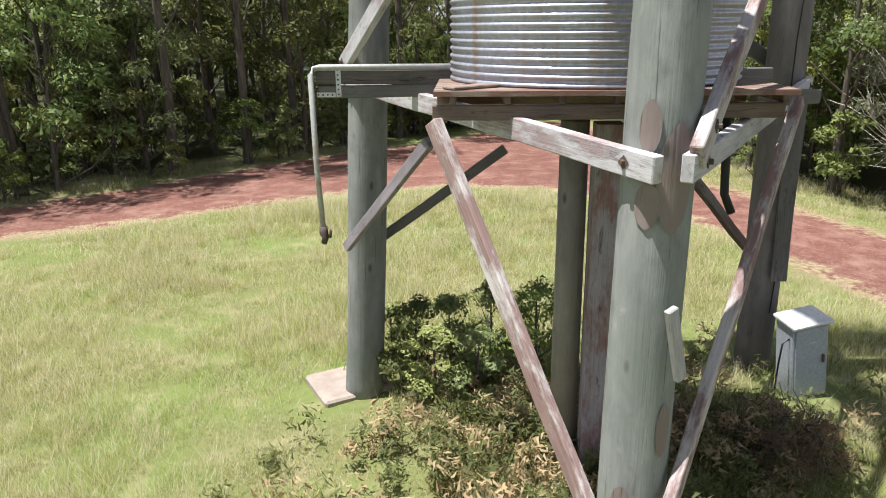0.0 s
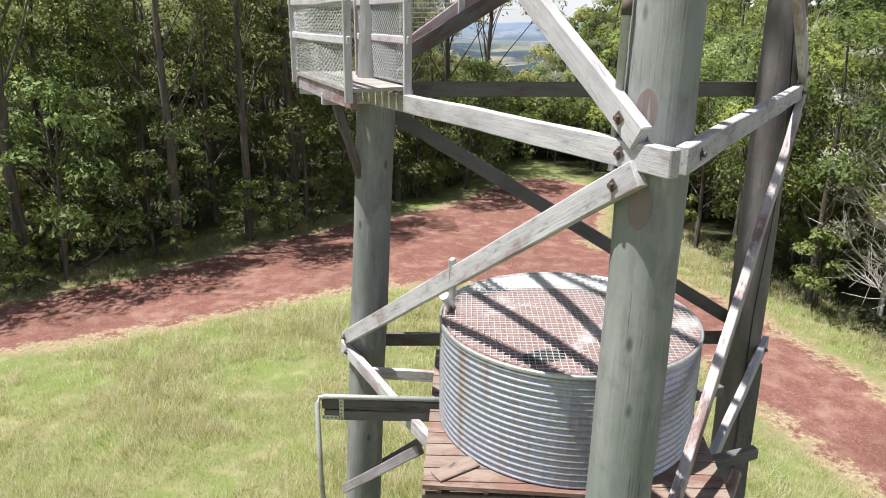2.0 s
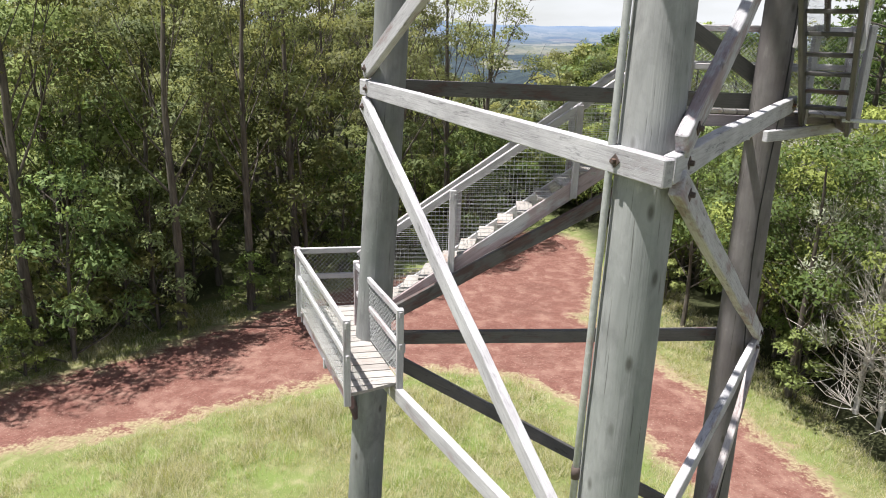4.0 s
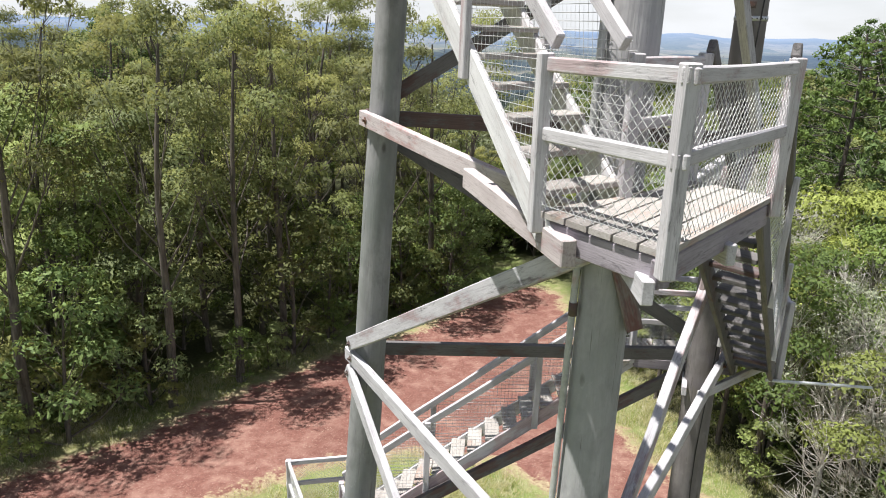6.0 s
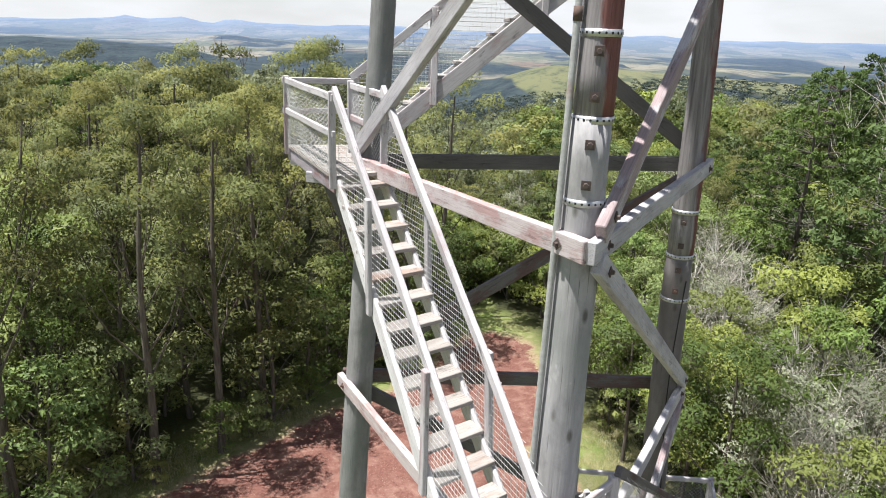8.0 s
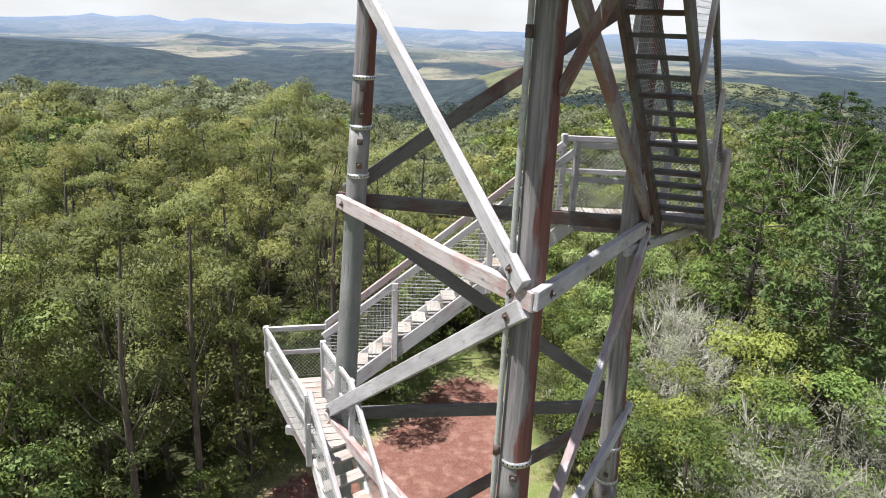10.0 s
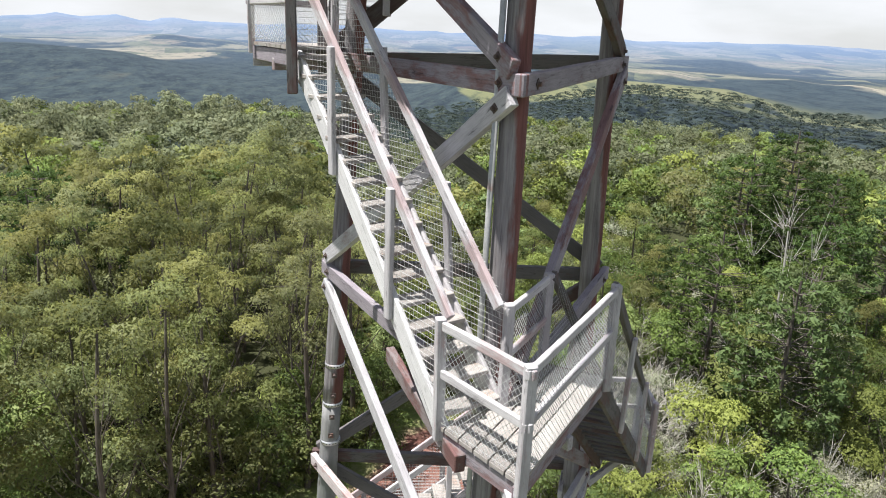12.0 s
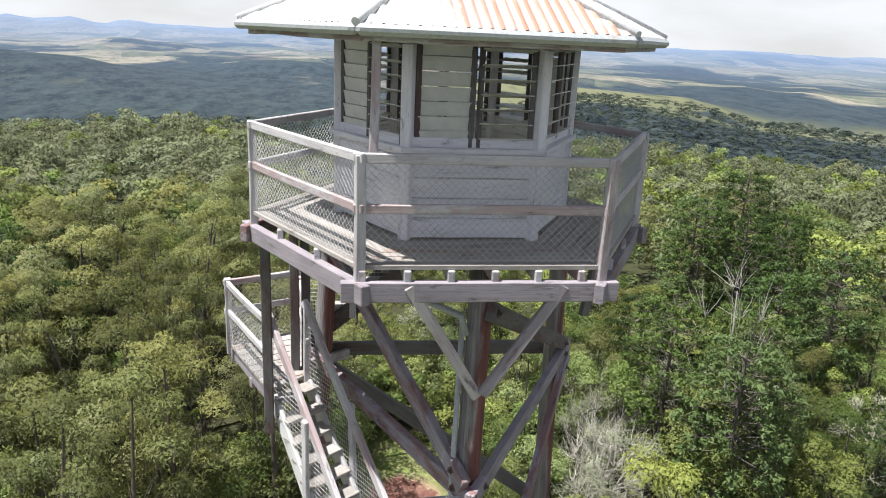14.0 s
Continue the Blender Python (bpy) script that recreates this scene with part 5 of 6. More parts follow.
def tubes_mesh(name, tubes, mat):
    verts, faces = [], []
    for pts, rad in tubes:
        k0, sides = len(verts), 8 if rad[0] > 0.12 else 5 if rad[0] > 0.03 else 3
        for i, p in enumerate(pts):
            d = Vector(pts[min(i + 1, len(pts) - 1)]) - Vector(pts[max(i - 1, 0)])
            a = Vector((1, 0, 0)).cross(d)
            a = a.normalized() if a.length > 1e-3 else Vector((0, 1, 0))
            b = d.normalized().cross(a)
            for s in range(sides):
                an = 2 * math.pi * s / sides
                verts.append(Vector(p) + float(rad[i]) * (math.cos(an) * a + math.sin(an) * b))
        for i in range(len(pts) - 1):
            for s in range(sides):
                q = k0 + i * sides
                faces.append((q + s, q + (s + 1) % sides, q + sides + (s + 1) % sides, q + sides + s))
    me = link_mesh(name, verts, faces, mat)
    me.polygons.foreach_set("use_smooth", [True] * len(me.polygons))
    return me


def crown_arrays(rng, domes, leaves, size, flat=0.72, slim=0.6, lift=0.3, droop=0.0):
    """Dense lumpy shells of leaves over the upper side of each dome, open below; returns verts, triangles, normals."""
    weights = np.array([rad * rad for _, rad in domes])
    counts = np.maximum(3, (leaves * weights / weights.sum()).astype(int))
    c = np.repeat(np.array([p for p, _ in domes], float), counts, 0)
    rad = np.repeat([rad for _, rad in domes], counts)[:, None]
    phase = np.repeat(rng.uniform(0, 6.28, (len(domes), 3)), counts, 0)
    n = len(c)
    o = rng.normal(size=(n, 3))
    o[:, 2] = np.where(o[:, 2] < -0.35, -o[:, 2], o[:, 2])
    o /= np.linalg.norm(o, axis=1)[:, None]
    lump = 0.15 * np.sin(4.3 * o[:, 0] + 2.1 * o[:, 2] + phase[:, 0]) + 0.15 * np.sin(4.9 * o[:, 1] - 2.6 * o[:, 0] + phase[:, 1]) + 0.10 * np.sin(8.7 * o[:, 2] + 6.3 * o[:, 1] + phase[:, 2])
    depth = (0.95 + lump) * (1.06 - 0.5 * rng.uniform(0, 1, n) ** 2.2)
    p = c + o * rad * depth[:, None] * np.array([1, 1, flat])
    nrm = 0.8 * o + rng.normal(0, 0.5, (n, 3)) + np.array([0, 0, 0.3])
    nrm /= np.linalg.norm(nrm, axis=1)[:, None]
    t = np.cross(nrm, rng.normal(size=(n, 3)))
    t /= np.linalg.norm(t, axis=1)[:, None]
    t[:, 2] -= droop
    t /= np.linalg.norm(t, axis=1)[:, None]
    s = np.cross(t, nrm)
    s /= np.linalg.norm(s, axis=1)[:, None]
    ln = size * rng.uniform(0.6, 1.4, (n, 1))
    v = np.stack([p - t * ln * 0.5 - s * ln * slim * 0.5, p + t * ln * 0.6, p - t * ln * 0.3 + s * ln * slim * 0.5], 1).reshape(-1, 3)
    f = np.arange(3 * n).reshape(n, 3)
    shade = o * 0.55 + 0.6 * nrm + np.array([0, 0, lift])
    face = np.cross(v[1::3] - v[0::3], v[2::3] - v[0::3])
    turned = np.sum(face * shade, 1) < 0
    f[turned] = f[turned][:, ::-1]
    return v, f, np.repeat(shade / np.linalg.norm(shade, axis=1)[:, None], 3, 0)


PROTO = {}


def make_proto(key, seed, height, first, spread, limbs, leaves, size, leaf_mat, bark, sub=1.2, thin=1.0, twigs=0, slim=0.6, droop=0.0):
    rng = np.random.default_rng(seed)
    tubes, domes = grow(rng, height, first, spread, limbs, sub, thin, twigs)
    trunk_me = tubes_mesh("trunk", tubes, bark)
    crown_me = None
    if leaves:
        v, f, nr = crown_arrays(rng, domes, leaves, size, slim=slim, droop=droop)
        crown_me = link_mesh("crown", v, f, leaf_mat, nr)
    PROTO[key] = (trunk_me, crown_me)


def make_pine(key, seed, height):
    """A hoop pine: straight trunk, whorls of bare limbs with dark tufts at their ends."""
    rng = np.random.default_rng(seed)
    tubes, tips = [([np.array([0.1 * math.sin(h * 0.4), 0, h]) for h in np.linspace(-0.3, height, 8)], np.linspace(0.24, 0.05, 8))], []
    for h in np.arange(height * 0.3, height, 0.85):
        g = (h / height - 0.3) / 0.7
        reach = 2.9 * math.sqrt(max(0.03, 1 - (1.7 * g - 0.75) ** 2)) if g > 0.44 else 2.9 * (0.7 + 0.68 * g)
        for k in range(7):
            az = k * 0.898 + h * 2 + rng.uniform(-0.25, 0.25)
            e = np.array([math.cos(az) * reach, math.sin(az) * reach, h + rng.uniform(0, 0.6)])
            tubes.append(([np.array([0.1 * math.sin(h * 0.4), 0, h - 0.2]), e], [0.035, 0.012]))
            tips += [e, e * np.array([0.72, 0.72, 1]) + rng.normal(0, 0.15, 3)]
    v, f, nr = clump_leaves(tips, 36, 0.42, 0.26, rng, 0.6, 0.5)
    PROTO[key] = (tubes_mesh("trunk", tubes, M_bark), link_mesh("crown", v, f, M_leaf_pine, nr))


for i in range(4):
    make_proto(f"gum{i}", 10 + i, 13.4 + i * 0.9, 0.33, 2.4, 12 + i % 2, 6200, 0.178, M_leaf_gum, M_bark, 1.0, 1.0, 0, 0.5, 0.3)
for i in range(4):
    make_proto(f"deep{i}", 30 + i, 9.4 + i * 0.8, 0.24, 2.4, 11, 6000, 0.178, M_leaf_deep, M_bark, 1.12, 1.0, 0, 0.6)
for i in range(2):
    make_proto(f"grey{i}", 50 + i, 8.6 + i, 0.28, 2.5, 15, 3600, 0.14, M_leaf_grey, M_bark_dead, 0.8, 0.8, 14, 0.5)
for i in range(2):
    make_proto(f"bright{i}", 45 + i, 10.6 + i * 0.8, 0.3, 2.5, 12, 6000, 0.20, M_leaf_bright, M_bark, 1.05, 1.0, 0, 0.5, 0.2)
make_proto("airy0", 55, 17.2, 0.45, 2.2, 14, 2600, 0.19, M_leaf_gum, M_bark, 0.66, 0.8, 3, 0.4, 0.5)
make_proto("airy1", 56, 15.5, 0.40, 2.5, 13, 2600, 0.19, M_leaf_gum, M_bark, 0.68, 0.8, 3, 0.4, 0.5)
make_proto("dead0", 60, 17.5, 0.35, 2.6, 16, 0, 0, None, M_bark_dead, 1.1, 0.65, 8)
make_proto("dead1", 61, 8.0, 0.25, 2.4, 20, 0, 0, None, M_bark_dead, 0.9, 0.7, 14)
make_pine("pine0", 90, 17.0)
make_pine("pine1", 91, 14.0)
for i in range(3):
    make_proto(f"shrub{i}", 70 + i, 2.0 + 0.4 * i, 0.15, 0.8, 9, 1900, 0.12, M_leaf_deep if i == 2 else M_leaf_bright if i else M_leaf_gum, M_bark, 0.42)

for i in range(2):
    make_proto(f"sapling{i}", 85 + i, 5.2 + i, 0.1, 1.35, 15, 3000, 0.16, M_leaf_bright if i else M_leaf_deep, M_bark, 0.62, 0.8, 0, 0.5)

for i in range(2):
    make_proto(f"edge{i}", 95 + i, 9.6 + i, 0.42, 2.5, 11, 5600, 0.178, M_leaf_deep, M_bark, 1.1, 1.0, 3, 0.55)

for i in range(3):
    make_proto(f"tall{i}", 65 + i, 16.6 + 0.6 * i, 0.52, 2.6, 13, 5200, 0.178, M_leaf_gum, M_bark, 1.05, 1.0, 2, 0.5, 0.3)

LABELS = {"tall": ("tree", "tall gum tree with a bare dark trunk and high crown", "tree"), "edge": ("tree", "dark-trunked broad-leaved tree overhanging the track", "tree"), "sapling": ("sapling", "leafy young tree at the forest edge", "tree"), "pine": ("hoop_pine", "dark hoop pine with tufted whorled branches", "tree"), "gum": ("tree", "slender gum tree with a dark trunk and airy crown", "tree"), "deep": ("tree", "dense dark green broad-leaved forest tree", "tree"), "bright": ("tree", "dense light green tree at the edge of the clearing", "tree"), "airy": ("tree", "tall thin gum tree with an open crown", "tree"), "grey": ("tree", "grey-green scrub tree with pale branches", "tree"), "dead": ("dead_tree", "bleached leafless dead tree", "tree"), "shrub": ("shrub", "leafy green shrub at the forest edge", "shrub")}


def plant(key, x, y, scale=1.0, turn=0.0, group="forest trees round the clearing", label="", tall=1.0):
    nm, lab, cat = LABELS[key.rstrip("0123456789")]
    trunk_me, crown_me = PROTO[key]
    z = ground_z(x, y)
    ob = new(nm)
    ob.location = (x, y, z)
    ob.empty_display_size = 0.2
    BASE[ob.name] = Matrix.Translation((x, y, z))
    tagged(ob, label or lab, cat, group)
    m = Matrix.Translation((x, y, z)) @ Matrix.Rotation(turn, 4, "Z") @ Matrix.Diagonal((scale, scale, scale * tall, 1))
    piece("trunk", trunk_me, ob, m)
    if crown_me:
        piece("crown", crown_me, ob, m)
    return ob


def in_view(x, y, pad=3.0):
    a = math.degrees(math.atan2(x, y + 1.0))
    return y > 0 and -36 - pad < a < 41 + pad


rng = np.random.default_rng(5)
cells = []
for gx in np.arange(-46, 46, 3.45):
    for gy in np.arange(6, 78, 3.45):
        x, y = gx + rng.uniform(-1.2, 1.2), gy + rng.uniform(-1.2, 1.2)
        w = wooded(x, y)
        if w > (2.8 if x < -3 else 1.9) and in_view(x, y, 6) and track(x, y) > 0.8:
            cells.append((x, y, w))
cells.sort(key=lambda c: math.hypot(c[0], c[1]))
for x, y, w in cells[:260]:
    left = x < 4.0 + 0.02 * y
    r = rng.uniform()
    if x < -3 and w < 12 and rng.uniform() < (0.2 if w < 5 else 0.48):
        continue
    near_edge = w < 5
    if left:
        key = f"gum{rng.integers(4)}" if r < 0.72 else f"deep{rng.integers(4)}"
        s = rng.uniform(0.72, 1.12)
        if key[0] == "d":
            s *= 0.95
        if w < 5.5 and r < 0.65 or 5.5 < w < 10 and r < 0.5:
            key, s = f"airy{rng.integers(2)}", rng.uniform(0.75, 0.95)
    else:
        key = f"deep{rng.integers(4)}" if r < 0.58 else f"grey{rng.integers(2)}" if r < 0.76 else f"pine{rng.integers(2)}" if w > 12 and r > 0.88 else f"gum{rng.integers(4)}"
        s = rng.uniform(0.72, 1.05) * (0.8 if key[:3] == "gum" else 0.9 if key[0] == "p" else 1)
        if near_edge:
            s *= 0.8
    if -2.2 < x < 8.5 and 34 < y < 78:
        s *= 0.46
    if x > 10.5 and y < 32 and r > 0.55:
        key, s = f"grey{rng.integers(2)}", rng.uniform(0.75, 0.95)
    if math.hypot(x - 15.2, y - 35.0) < 3.0:
        key, s = "grey1", 0.95
    plant(key, x, y, s, rng.uniform(0, 6.28), tall=rng.uniform(0.9, 1.1))
for x, y, key, sc in ((-16.4, 27.0, "bright0", 1.12), (-13.4, 28.4, "bright1", 1.05), (-11.6, 31.2, "bright0", 1.12), (-17.6, 30.0, "bright1", 1.1), (-9.6, 33.6, "bright0", 1.05), (-14.6, 33.0, "bright1", 1.12)):
    plant(key, x, y, sc, x * 3.0)
for x, y, key, sc in ((-24.0, 52.0, "pine0", 0.95), (-27.5, 56.0, "pine1", 1.05), (-21.5, 58.0, "pine1", 1.0), (-19.0, 47.0, "pine1", 0.95), (21.5, 31.0, "pine1", 1.1), (24.5, 34.0, "pine0", 0.9), (20.5, 37.5, "pine0", 0.95), (27.0, 39.0, "pine1", 1.0), (33.0, 58.0, "pine0", 1.05), (36.0, 56.0, "pine0", 1.0), (34.5, 62.0, "pine1", 1.2), (41.0, 65.0, "pine0", 1.12), (44.0, 62.0, "pine1", 1.08), (33.5, 46.0, "pine1", 1.05), (36.5, 44.0, "pine0", 1.0), (-13.6, 36.5, "airy0", 0.98), (-10.9, 40.4, "airy0", 1.06), (-8.4, 41.0, "airy1", 1.05), (-9.6, 38.0, "airy1", 1.0), (-5.8, 43.0, "airy0", 0.98), (-4.6, 46.0, "airy1", 0.95), (-2.6, 52.0, "airy1", 0.82), (9.5, 52.0, "airy0", 0.75)):
    plant(key, x, y, sc, x * 2.0)

# tall trees close beside the left arm of the track
for a, b in zip(CLEARING[1:9], CLEARING[2:10]):
    va, vb = Vector(a), Vector(b)
    n = max(1, int((vb - va).length / 2.9))
    for i in range(n):
        p = va.lerp(vb, (i + rng.uniform(0.2, 0.8)) / n) + Vector((-(vb - va).y, (vb - va).x)).normalized() * rng.uniform(0.5, 1.3)
        if in_view(p.x, p.y, 8) and track(p.x, p.y) > 0.7:
            plant(f"tall{rng.integers(3)}", p.x, p.y, rng.uniform(0.88, 1.02), rng.uniform(0, 6.28))

for a, b in zip(CLEARING[1:9], CLEARING[2:10]):
    va, vb = Vector(a), Vector(b)
    n = max(1, int((vb - va).length / 1.9))
    for i in range(n):
        p = va.lerp(vb, (i + rng.uniform(0, 1)) / n) + Vector((-(vb - va).y, (vb - va).x)).normalized() * rng.uniform(-0.9, 2.4)
        if in_view(p.x, p.y, 3) and track(p.x, p.y) > 0.6:
            plant(f"sapling{rng.integers(2)}", p.x, p.y, rng.uniform(0.6, 1.5), rng.uniform(0, 6.28), "young trees at the forest edge")

# broad trees beside the right arm of the track, bare below
for a, b in zip(CLEARING[11:17], CLEARING[12:18]):
    va, vb = Vector(a), Vector(b)
    n = max(1, int((vb - va).length / 2.2))
    for i in range(n):
        p = va.lerp(vb, (i + rng.uniform(0.2, 0.8)) / n) + Vector((-(vb - va).y, (vb - va).x)).normalized() * rng.uniform(0.8, 2.0)
        if in_view(p.x, p.y, 4) and track(p.x, p.y) > 0.9:
            plant(f"edge{rng.integers(2)}", p.x, p.y, rng.uniform(0.7, 0.95), rng.uniform(0, 6.28))

# shrubs along the edge of the forest
edge_pts = [(Vector(a), Vector(b)) for a, b in zip(CLEARING[1:17], CLEARING[2:18])]
for a, b in edge_pts:
    n = int((b - a).length / 1.15)
    for i in range(n):
        p = a.lerp(b, (i + rng.uniform(0, 1)) / n)
        nrm = Vector((-(b - a).y, (b - a).x)).normalized()
        p = p + nrm * rng.uniform(0.2, 2.2)
        if in_view(p.x, p.y) and track(p.x, p.y) > 0.5 and (p.x < 5 or rng.uniform() < 0.22):
            plant(f"shrub{rng.integers(3)}", p.x, p.y, rng.uniform(0.5, 1.05), rng.uniform(0, 6.28), "shrubs along the forest edge")


# understorey inside the first metres of the forest
for x, y, w in cells:
    if w < 7 and math.hypot(x, y) < 46:
        for _ in range(2):
            px, py = x + rng.uniform(-1.7, 1.7), y + rng.uniform(-1.7, 1.7)
            if wooded(px, py) > 0.6 and track(px, py) > 0.8 and in_view(px, py):
                plant(f"shrub{rng.integers(3)}", px, py, rng.uniform(0.9, 1.9), rng.uniform(0, 6.28), "shrubs under the forest trees", "tall leafy shrub beneath the forest trees")

# low scrub in the saddle behind the tower
for x, y, w in cells:
    if -3 < x < 10 and 36 < y < 62:
        for _ in range(4):
            px, py = x + rng.uniform(-1.8, 1.8), y + rng.uniform(-1.8, 1.8)
            if wooded(px, py) > 0.6 and track(px, py) > 0.6:
                plant(f"shrub{rng.integers(3)}", px, py, rng.uniform(1.3, 2.2), rng.uniform(0, 6.28), "shrubs under the forest trees", "tall leafy shrub beneath the forest trees")

# bushes under the tower, dry brush, dead trees
for x, y, k, sc in ((-0.95, 8.7, 1, 0.5), (-0.4, 8.8, 1, 0.5), (-0.6, 8.2, 1, 0.42), (-1.25, 9.1, 1, 0.42), (0.7, 8.6, 2, 0.52), (0.1, 9.2, 1, 0.5), (-0.1, 8.3, 1, 0.4)):
    plant(f"shrub{k}", x, y, sc, x * 7, "bushes under the tower", "low leafy green bush beneath the tank stand")
for x, y, key, sc in ((13.4, 17.0, "grey0", 0.8), (14.6, 20.0, "grey1", 0.88), (13.0, 21.2, "grey0", 0.92), (16.0, 18.4, "grey1", 0.85), (15.6, 23.0, "grey0", 0.95)):
    plant(key, x, y, sc, x * 3)
for x, y, key, sc in ((24.5, 36.5, "dead0", 1.05), (15.2, 24.5, "dead1", 0.95), (13.2, 20.2, "dead1", 0.8), (17.5, 27.5, "dead1", 1.0), (12.4, 17.6, "dead1", 0.7), (14.4, 18.6, "dead1", 0.75), (16.2, 21.6, "dead1", 0.85), (14.8, 34.2, "dead1", 1.1), (15.9, 35.4, "dead1", 1.05), (18.3, 43.8, "dead1", 1.15), (19.4, 41.0, "dead1", 1.05)):
    plant(key, x, y, sc, x, "dead trees in the forest")
make_proto("brush0", 80, 0.9, 0.1, 0.7, 9, 1500, 0.12, M_brush, M_bark, 0.3, 0.8, 8, 0.25)
LABELS["brush"] = ("dry_bush", "brown dry brush heap under the tower", "bush")
for x, y, sc in ((2.7, 7.0, 0.5), (3.3, 7.2, 0.55), (3.7, 6.9, 0.5), (3.1, 6.6, 0.5), (2.0, 7.4, 0.5), (1.2, 7.6, 0.45)):
    plant("brush0", x, y, sc, x * 5, "dry brush under the tower")


def weeds():
    """Low green and brown weeds crowding the foot of the tower."""
    rng = np.random.default_rng(17)
    for mat, n, lab in ((M_leaf_gum, 260, "low green weeds at the foot of the tower"), (M_brush, 160, "low brown dead weeds at the foot of the tower")):
        c = []
        for _ in range(n):
            x, y = rng.normal(1.2, 1.5), rng.normal(7.0, 1.3)
            if 4.6 < y < 10:
                c.append((x, y, ground_z(x, y) + rng.uniform(0.05, 0.35)))
        v, f, nr = clump_leaves(c, 60, 0.2, 0.10, rng, 1.2, 0.3)
        tagged(new("weeds", link_mesh("weeds", v, f, mat, nr)), lab, "weeds", kind="stuff")


weeds()


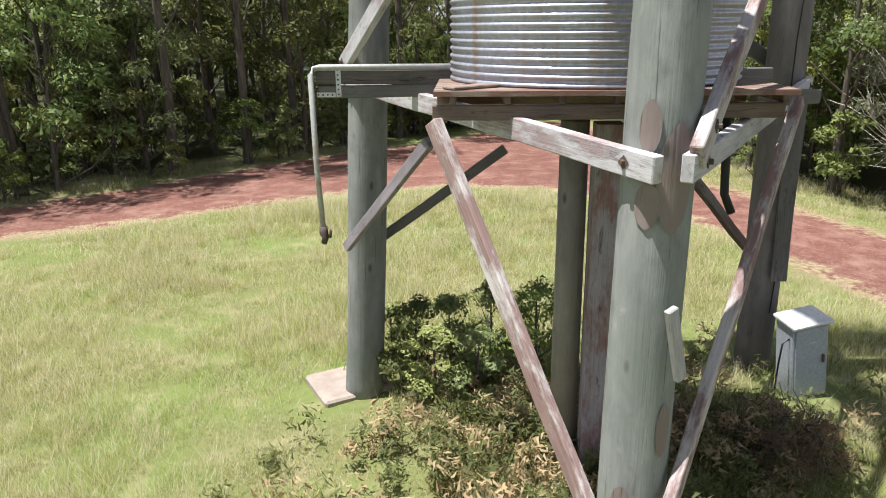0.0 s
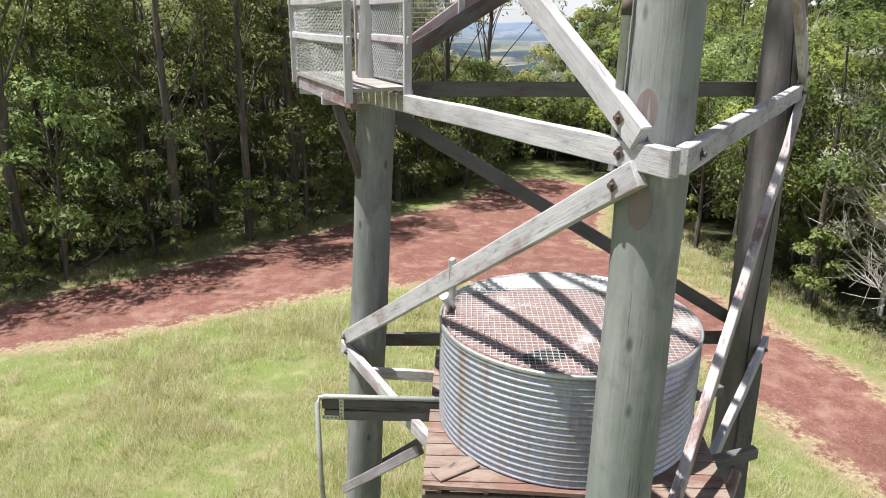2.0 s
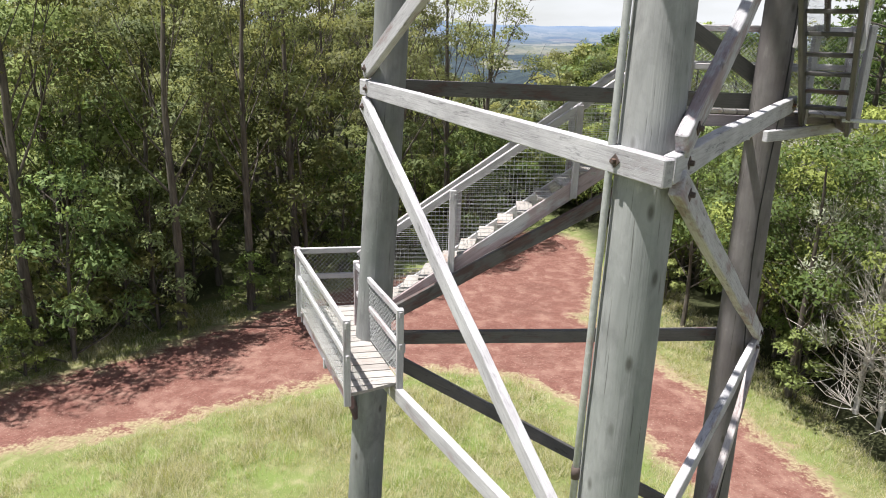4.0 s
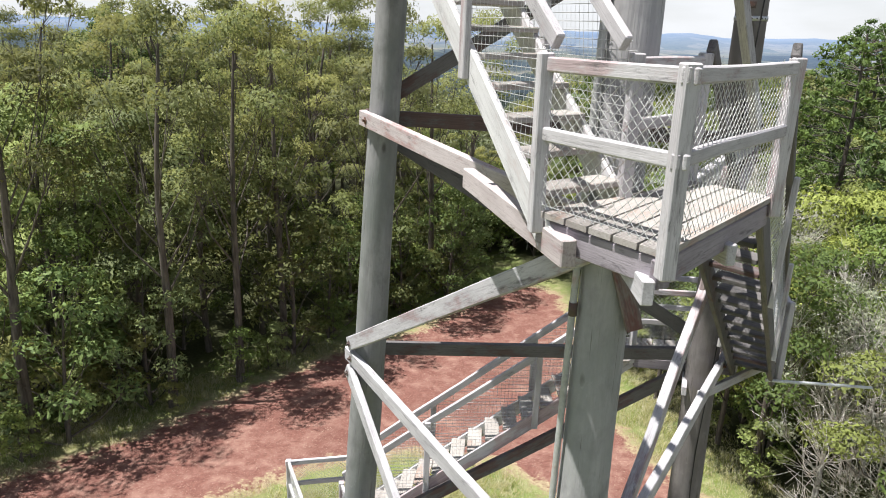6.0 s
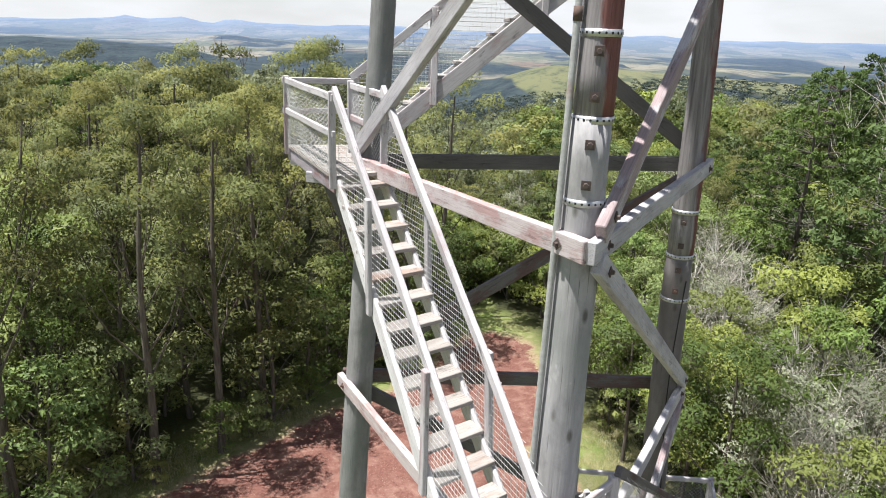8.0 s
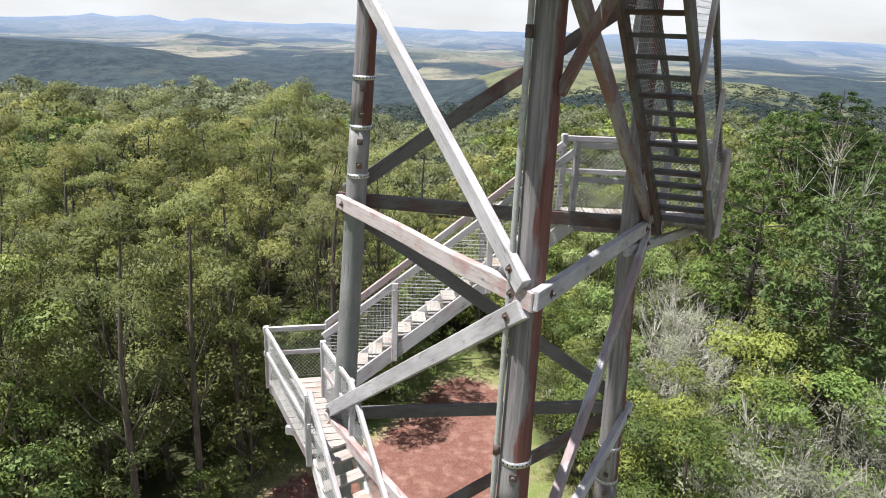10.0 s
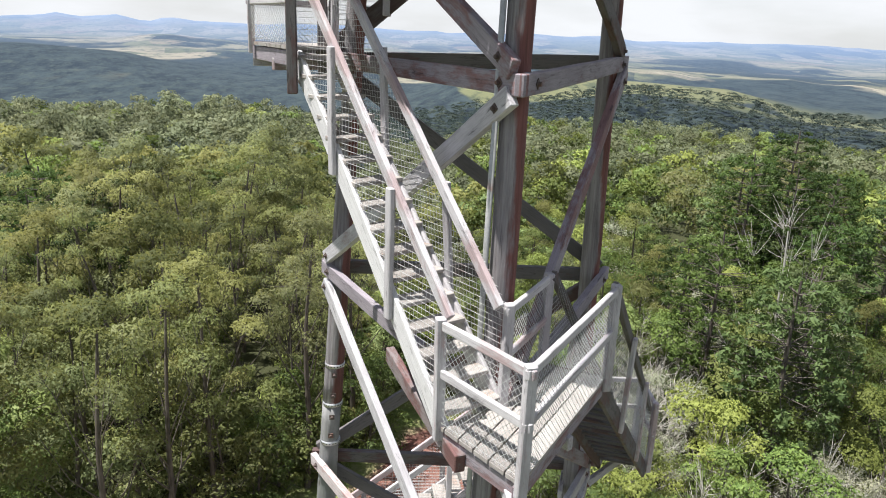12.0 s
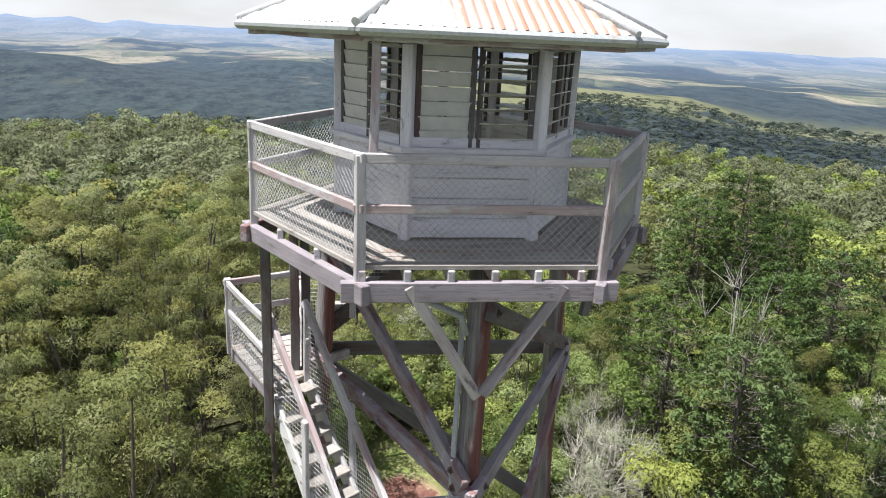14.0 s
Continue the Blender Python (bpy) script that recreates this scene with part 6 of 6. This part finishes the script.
# the woods beyond: too many to count
def far_woods():
    rng = np.random.default_rng(8)
    kinds, middle, simple = [], [], []
    for i in range(6):
        r2 = np.random.default_rng(100 + i)
        _, domes = grow(r2, 11.0 + i * 0.4, 0.58, 2.3, 6, 1.25)
        kinds.append(crown_arrays(r2, domes, 900, 0.38, 0.75, 0.7))
        _, domes = grow(r2, 11.0 + i * 0.4, 0.66, 2.2, 4, 1.5)
        middle.append(crown_arrays(r2, domes, 340, 0.55, 0.75, 0.7, 0.35))
        _, domes = grow(r2, 11.0 + i * 0.4, 0.62, 2.6, 3, 1.9)
        simple.append(crown_arrays(r2, domes, 110, 0.95, 0.75, 0.75, 1.4))
    groups, tones = {"gum": [], "deep": [], "pale": [], "blue": []}, {"gum": [], "deep": [], "pale": [], "blue": []}
    for lo, hi, step in ((40, 90, 4.4), (90, 150, 5.2), (150, 300, 5.8), (300, 620, 7.2)):
        for gx in np.arange(-800, 840, step):
            for gy in np.arange(10, 1150, step):
                x, y = gx + rng.uniform(-0.55, 0.55) * step, gy + rng.uniform(-0.55, 0.55) * step
                d = math.hypot(x, y)
                if not (lo <= d < hi) or not in_view(x, y, 2):
                    continue
                if d < 90 and (track(x, y) < 2.5 or wooded(x, y) < 1 or any(abs(x - c[0]) < 2.4 and abs(y - c[1]) < 2.4 for c in cells[:260])):
                    continue
                if d >= 300 and forest_share(x, y) < rng.uniform(0.25, 0.75):
                    continue
                s = rng.uniform(0.8, 1.1) * (0.55 if -2.5 < x < 9.5 and d < 95 else 1)
                an = rng.uniform(0, 6.28)
                v, f, nr = (kinds if d < 90 else middle if d < 300 else simple)[rng.integers(6)]
                rot = np.array([[math.cos(an), -math.sin(an), 0], [math.sin(an), math.cos(an), 0], [0, 0, 1]]).T
                kind = "gum" if rng.uniform() < (0.75 if x < 5 else 0.35) * (1 if d < 330 else 0.4) else "deep"
                # farther trees take the leaf colours that hold the haze
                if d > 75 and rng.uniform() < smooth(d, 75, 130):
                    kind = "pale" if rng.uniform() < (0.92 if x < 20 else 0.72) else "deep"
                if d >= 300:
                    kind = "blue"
                wide = s * (1.0 if d < 300 else 1.15)
                s *= 1.0 if d < 300 else 0.7
                groups[kind].append((v @ rot * [wide, wide, s * rng.uniform(0.88, 1.1)] + [x, y, ground_z(x, y)], f, nr @ rot))
                tones[kind].append(np.full(len(v), rng.uniform(), np.float32))
    for key, lst in groups.items():
        starts = np.cumsum([0] + [len(v) for v, _, _ in lst[:-1]])
        v, nr = np.concatenate([q[0] for q in lst]), np.concatenate([q[2] for q in lst])
        f = np.concatenate([q[1] + k for q, k in zip(lst, starts)])
        me = link_mesh("distant_woods", v, f, {"gum": M_leaf_gum, "deep": M_leaf_deep, "pale": M_leaf_hazy, "blue": M_leaf_hazy_blue}[key], nr)
        att = me.attributes.new("tone", "FLOAT", "POINT")
        att.data.foreach_set("value", np.concatenate(tones[key]))
        tagged(new("distant_woods", me), "dense green forest canopy covering the hill slopes", "woods", kind="stuff")


far_woods()


# long grass of the clearing
def long_grass():
    """Tussocks of bent blades, taller and shorter in patches, with thin straw stalks among them."""
    rng = np.random.default_rng(3)
    spots = []
    for x, y in zip(rng.uniform(-17, 12, 30000), 2.6 + 30 * rng.uniform(size=30000) ** 1.6):
        if in_view(x, y) and track(x, y) > 0.35 + 0.9 * noise.noise((x * 0.55, y * 0.55, 0)) and wooded(x, y) < 2.4 and math.hypot(x + 1.9, y - 8.55) > 0.75 and math.hypot(x - 4.4, y - 8.4) > 0.7:
            tall = 0.62 + 0.75 * noise.noise((x * 0.33, y * 0.33, 2)) + 0.4 * noise.noise((x * 1.1, y * 1.1, 7))
            spots.append((x, y, ground_z(x, y), max(0.16, min(1.2, tall)) * (0.35 + 0.65 * min(1.0, max(0.0, track(x, y) / 2.0)))))
    spots = np.array(spots)
    for per, low, high, thin, mat, lab in ((20, 0.12, 0.36, 1.0, M_grass, "long fresh green grass in the clearing"), (8, 0.26, 0.6, 0.6, M_straw, "pale straw-coloured grass stalks in the clearing")):
        p4 = np.repeat(spots, per, 0)
        n = len(p4)
        p = p4[:, :3] + np.c_[rng.normal(0, 0.13, (n, 2)), np.full(n, -0.02)]
        h = rng.uniform(low, high, n) * p4[:, 3]
        az, lean = rng.uniform(0, 6.28, n), rng.uniform(0.3, 1.25, n)
        w = thin * rng.uniform(0.0014, 0.0034, n) * (0.6 + p[:, 1] / 9)
        side = np.stack([-np.sin(az), np.cos(az), 0 * az], 1) * w[:, None]
        out = np.stack([np.cos(az), np.sin(az), 0 * az], 1) * (lean * h)[:, None]
        up = np.stack([0 * h, 0 * h, h], 1)
        v = np.stack([p - side, p + side, p + out + up], 1).reshape(-1, 3)
        me = link_mesh("long_grass", v, np.arange(3 * n).reshape(n, 3)[:, ::-1], mat)
        tagged(new("long_grass", me), lab, "grass", kind="stuff")


long_grass()
